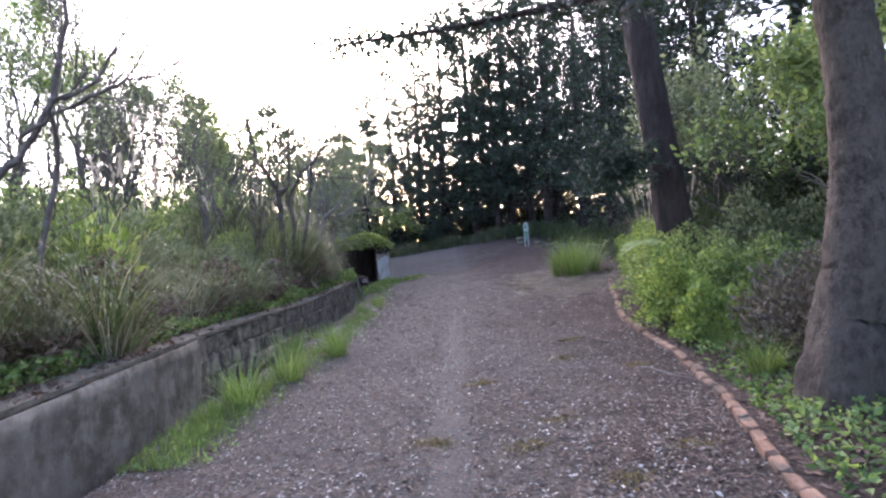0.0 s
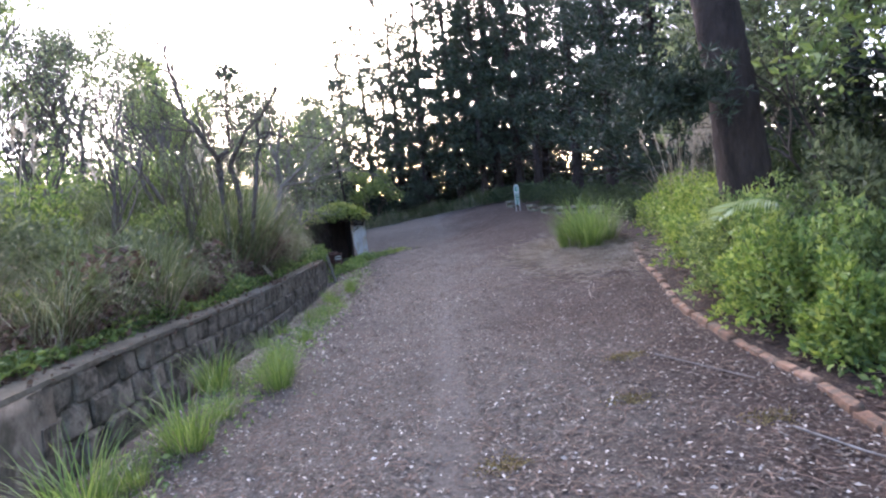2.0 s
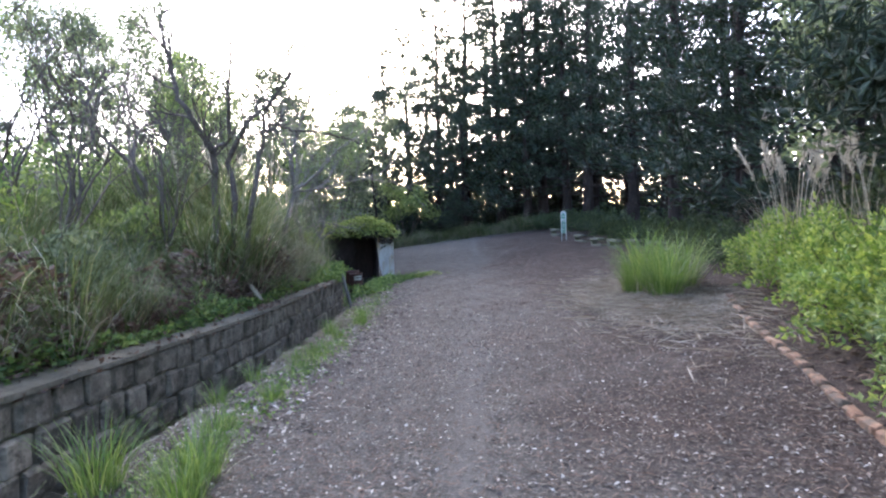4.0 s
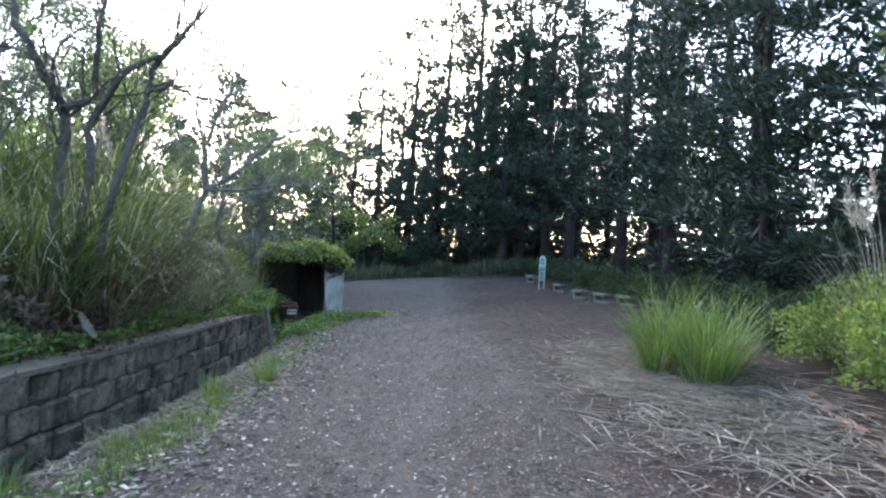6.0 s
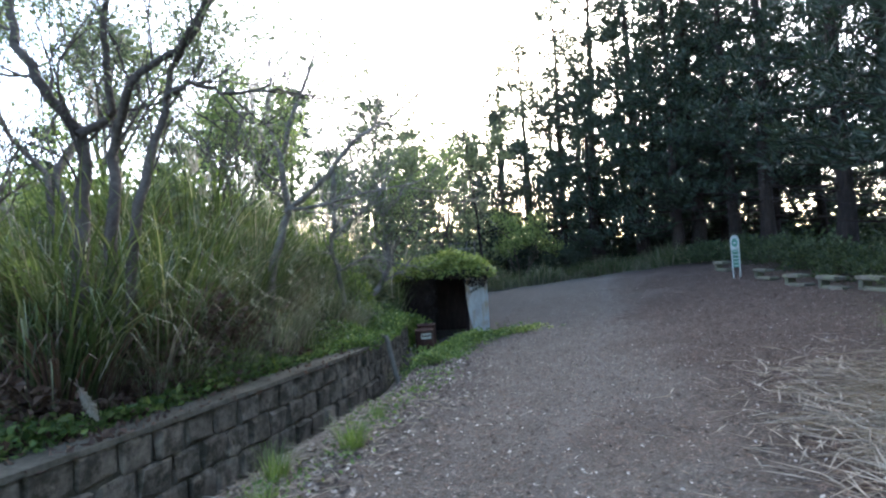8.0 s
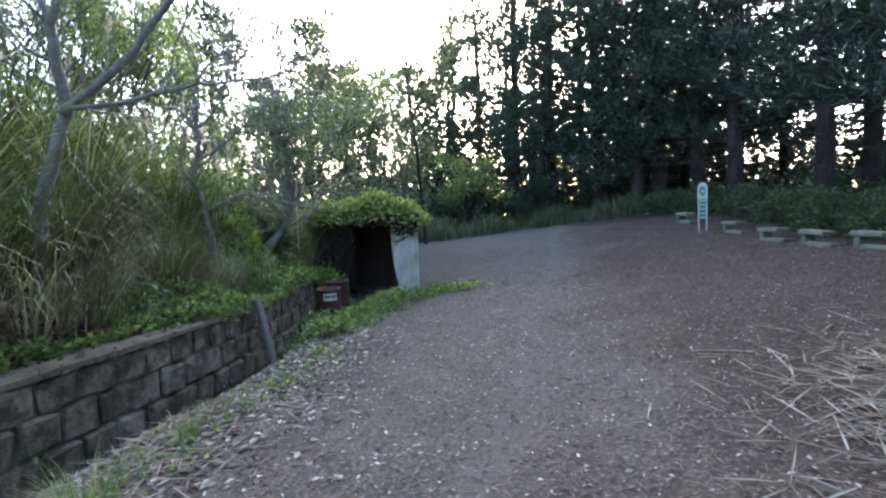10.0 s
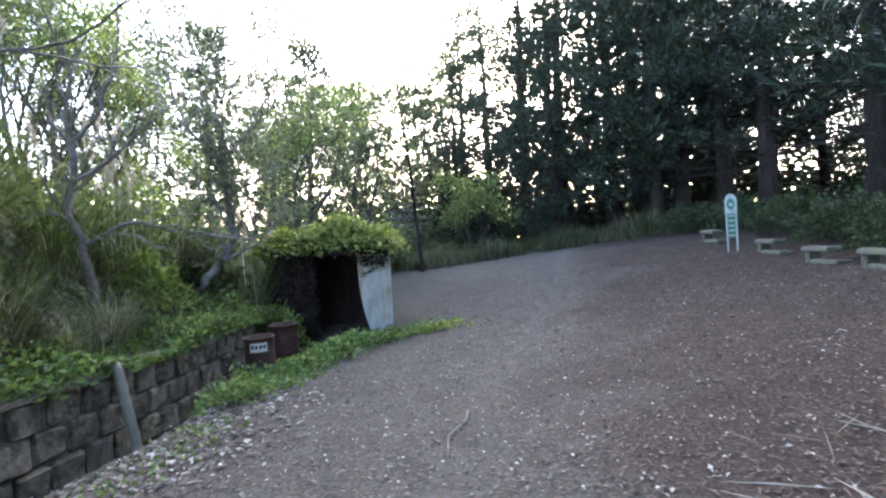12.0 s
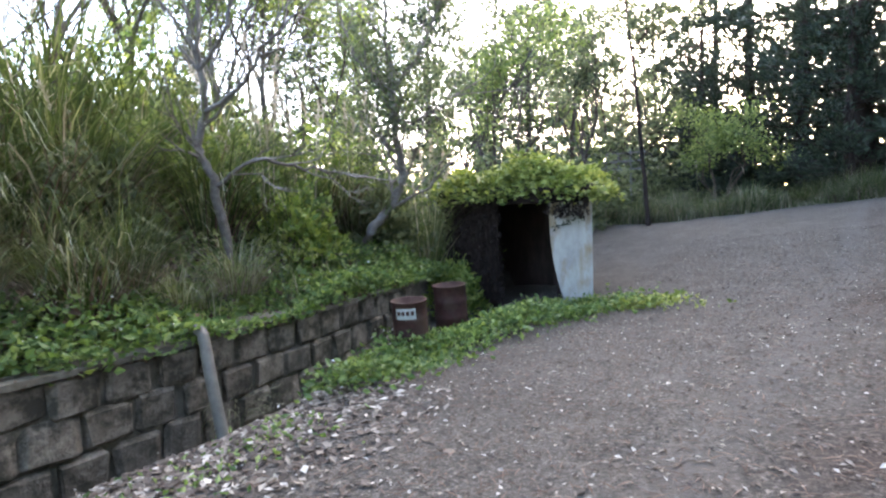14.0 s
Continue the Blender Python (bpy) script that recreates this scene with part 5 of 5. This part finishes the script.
# ---- drain pipe on the wall ----
M_PIPE = rough_surface("grey_plastic_pipe", (0.07, 0.068, 0.06), (0.14, 0.135, 0.12), (0.22, 0.215, 0.195), 10, 0.6, 0.3, 0.004)
wx = float(wall_x(17.1))
wz = float(gz(wx, 17.1))
pp = [(wx - 0.16, 17.1, wz + 0.7), (wx - 0.02, 17.1, wz + 0.72), (wx + 0.06, 17.1, wz + 0.71), (wx + 0.09, 17.1, wz + 0.66), (wx + 0.17, 17.1, wz + 0.3), (wx + 0.28, 17.11, wz - 0.18)]
tagged(link("drain_pipe", Heap().tube(pp, [0.042] * 6, 14).mesh("drain_pipe", M_PIPE, True)), "grey drain pipe bent over the stone wall", "pipe")

# ---- stone wall ----
wall = base("wall_left", pose(0, 0, 0), "low mossy retaining wall of rough stone blocks", "wall", kind="structure")
ys = np.arange(-7.0, 20.6, 0.25)
prof = [(-0.33, -0.35), (-0.02, -0.35), (-0.02, WALL_H - 0.035), (-0.33, WALL_H - 0.035)]
v, f = [], []
for y in ys:
    x0 = float(wall_x(y))
    z0 = float(gz(x0, y))
    v += [(x0 + a, y, z0 + b) for a, b in prof]
for i in range(len(ys) - 1):
    for j in range(4):
        f.append((i * 4 + j, i * 4 + (j + 1) % 4, i * 4 + 4 + (j + 1) % 4, i * 4 + 4 + j))
f += [(0, 1, 2, 3), tuple(len(v) - 4 + k for k in (3, 2, 1, 0))]
link("core", mesh_of("core", v, f, M_MORTAR), wall)
capv, capf = [], []
rr = random.Random(5)
for y in ys:
    x0 = float(wall_x(y))
    z0 = float(gz(x0, y)) + WALL_H - 0.04
    a, b = rr.uniform(-0.008, 0.008), rr.uniform(-0.006, 0.006)
    capv += [(x0 - 0.35, y, z0), (x0 + 0.035 + a, y, z0 + 0.002), (x0 + 0.03 + a, y, z0 + 0.04 + b), (x0 - 0.35, y, z0 + 0.05 + b)]
for i in range(len(ys) - 1):
    for j in range(4):
        capf.append((i * 4 + j, i * 4 + (j + 1) % 4, i * 4 + 4 + (j + 1) % 4, i * 4 + 4 + j))
link("cap", mesh_of("cap", capv, capf, M_MORTAR), wall)
# an old cement coat over the near stretch
cy = np.arange(-7.0, 6.05, 0.12)
cz = np.array([-0.32, -0.1, 0.05, 0.2, 0.35, 0.5, WALL_H - 0.045])
rc = np.random.default_rng(8)
coat = []
for y in cy:
    x0 = float(wall_x(y))
    z0 = float(gz(x0, y))
    t = float(sm(6.1, 5.2, y))
    for z in cz:
        coat.append((x0 - 0.02 + 0.07 * t + rc.normal(0, 0.004), y, z0 + z))
nz = len(cz)
cf = [(i * nz + j, i * nz + j + 1, (i + 1) * nz + j + 1, (i + 1) * nz + j) for i in range(len(cy) - 1) for j in range(nz - 1)]
me = smooth(mesh_of("cement_coat", coat, cf, M_CEMENT))
coat_ob = link("cement_coat", me, wall, None, "stained cement coat with damp dark patches")
thick = coat_ob.modifiers.new("thickness", "SOLIDIFY")
thick.thickness, thick.offset = 0.03, -1
STONES = []
for k in range(7):
    bm = block(0.306 - 0.01 * (k % 3), 0.13, 0.248 - 0.008 * (k % 2), 0.03, 0.017, 40 + k, 1)
    me = bpy.data.meshes.new("stone")
    bm.to_mesh(me)
    bm.free()
    me.materials.append(M_STONE)
    STONES.append(me)
rr = random.Random(9)
for c in range(3):
    y = -1.0 + 0.16 * (c % 2)
    while y < 20.4:
        x0 = float(wall_x(y))
        z0 = float(gz(x0, y)) - 0.135 + 0.256 * c
        turn = math.degrees(math.atan2(0.3, float(wall_x(y + 0.15) - wall_x(y - 0.15))))
        link("stone", STONES[rr.randrange(7)], wall, pose(x0 - 0.045 + rr.uniform(-0.008, 0.008), y, z0, rr.uniform(-1, 1), rr.uniform(-1.5, 1.5), turn + (180 if rr.random() < 0.5 else 0)))
        y += 0.32

# ---- brick edging ----
edging = base("brick_edging", pose(0, 0, 0), "low orange brick edging along the planted bed", "edging", kind="structure")
BRICKS = []
for k in range(5):
    bm = block(0.195, 0.085, 0.16, 0.016, 0.009, 60 + k, 1)
    me = bpy.data.meshes.new("brick")
    bm.to_mesh(me)
    bm.free()
    me.materials.append(M_BRICK)
    BRICKS.append(me)
y = 0.2
while y < 12.0:
    x0 = float(kerb_x(y))
    dx = float(kerb_x(y + 0.1) - kerb_x(y - 0.1))
    turn = math.degrees(math.atan2(0.2, dx))
    link("brick", BRICKS[rr.randrange(5)], edging, pose(x0 + rr.uniform(-0.008, 0.008), y, float(gz(x0, y)) - 0.115 + rr.uniform(-0.022, 0.012), rr.uniform(-3, 3), rr.uniform(-2, 2), turn + rr.uniform(-3, 3)))
    y += 0.207 * math.sin(math.radians(turn))

# ---- palm-like frond over the hedge ----
frond = base("fern", pose(2.45, 6.2, float(land(2.5, 6.3)) + 0.98, 0, 0, 0), "arching pale green fern frond leaning out of the hedge", "fern")
k = np.linspace(0, 1, 24)
rib = np.column_stack([0.25 - 0.62 * k, -0.1 - 0.1 * k, 0.12 + 0.42 * k - 0.5 * k * k])
link("stalk", Heap().tube(rib, np.linspace(0.007, 0.002, 24), 5).mesh("stalk", M_LUSH), frond)
fr = np.random.default_rng(400)
side = np.tile([[0.35, -0.55, -0.2], [0.1, 0.75, -0.15]], (21, 1)) + np.repeat(np.array([[-0.75, 0, 0]]), 42, 0)
pts = np.repeat(rib[3:], 2, 0)
span = np.repeat(0.26 * np.sin(np.pi * (0.15 + 0.8 * k[3:])), 2)
for i in range(len(pts)):
    link("leaflet", Heap().add(*leaves(pts[i:i + 1], side[i:i + 1], span[i:i + 1], 0.022, fr, 0.1)).mesh("leaflet", M_FERN), frond)
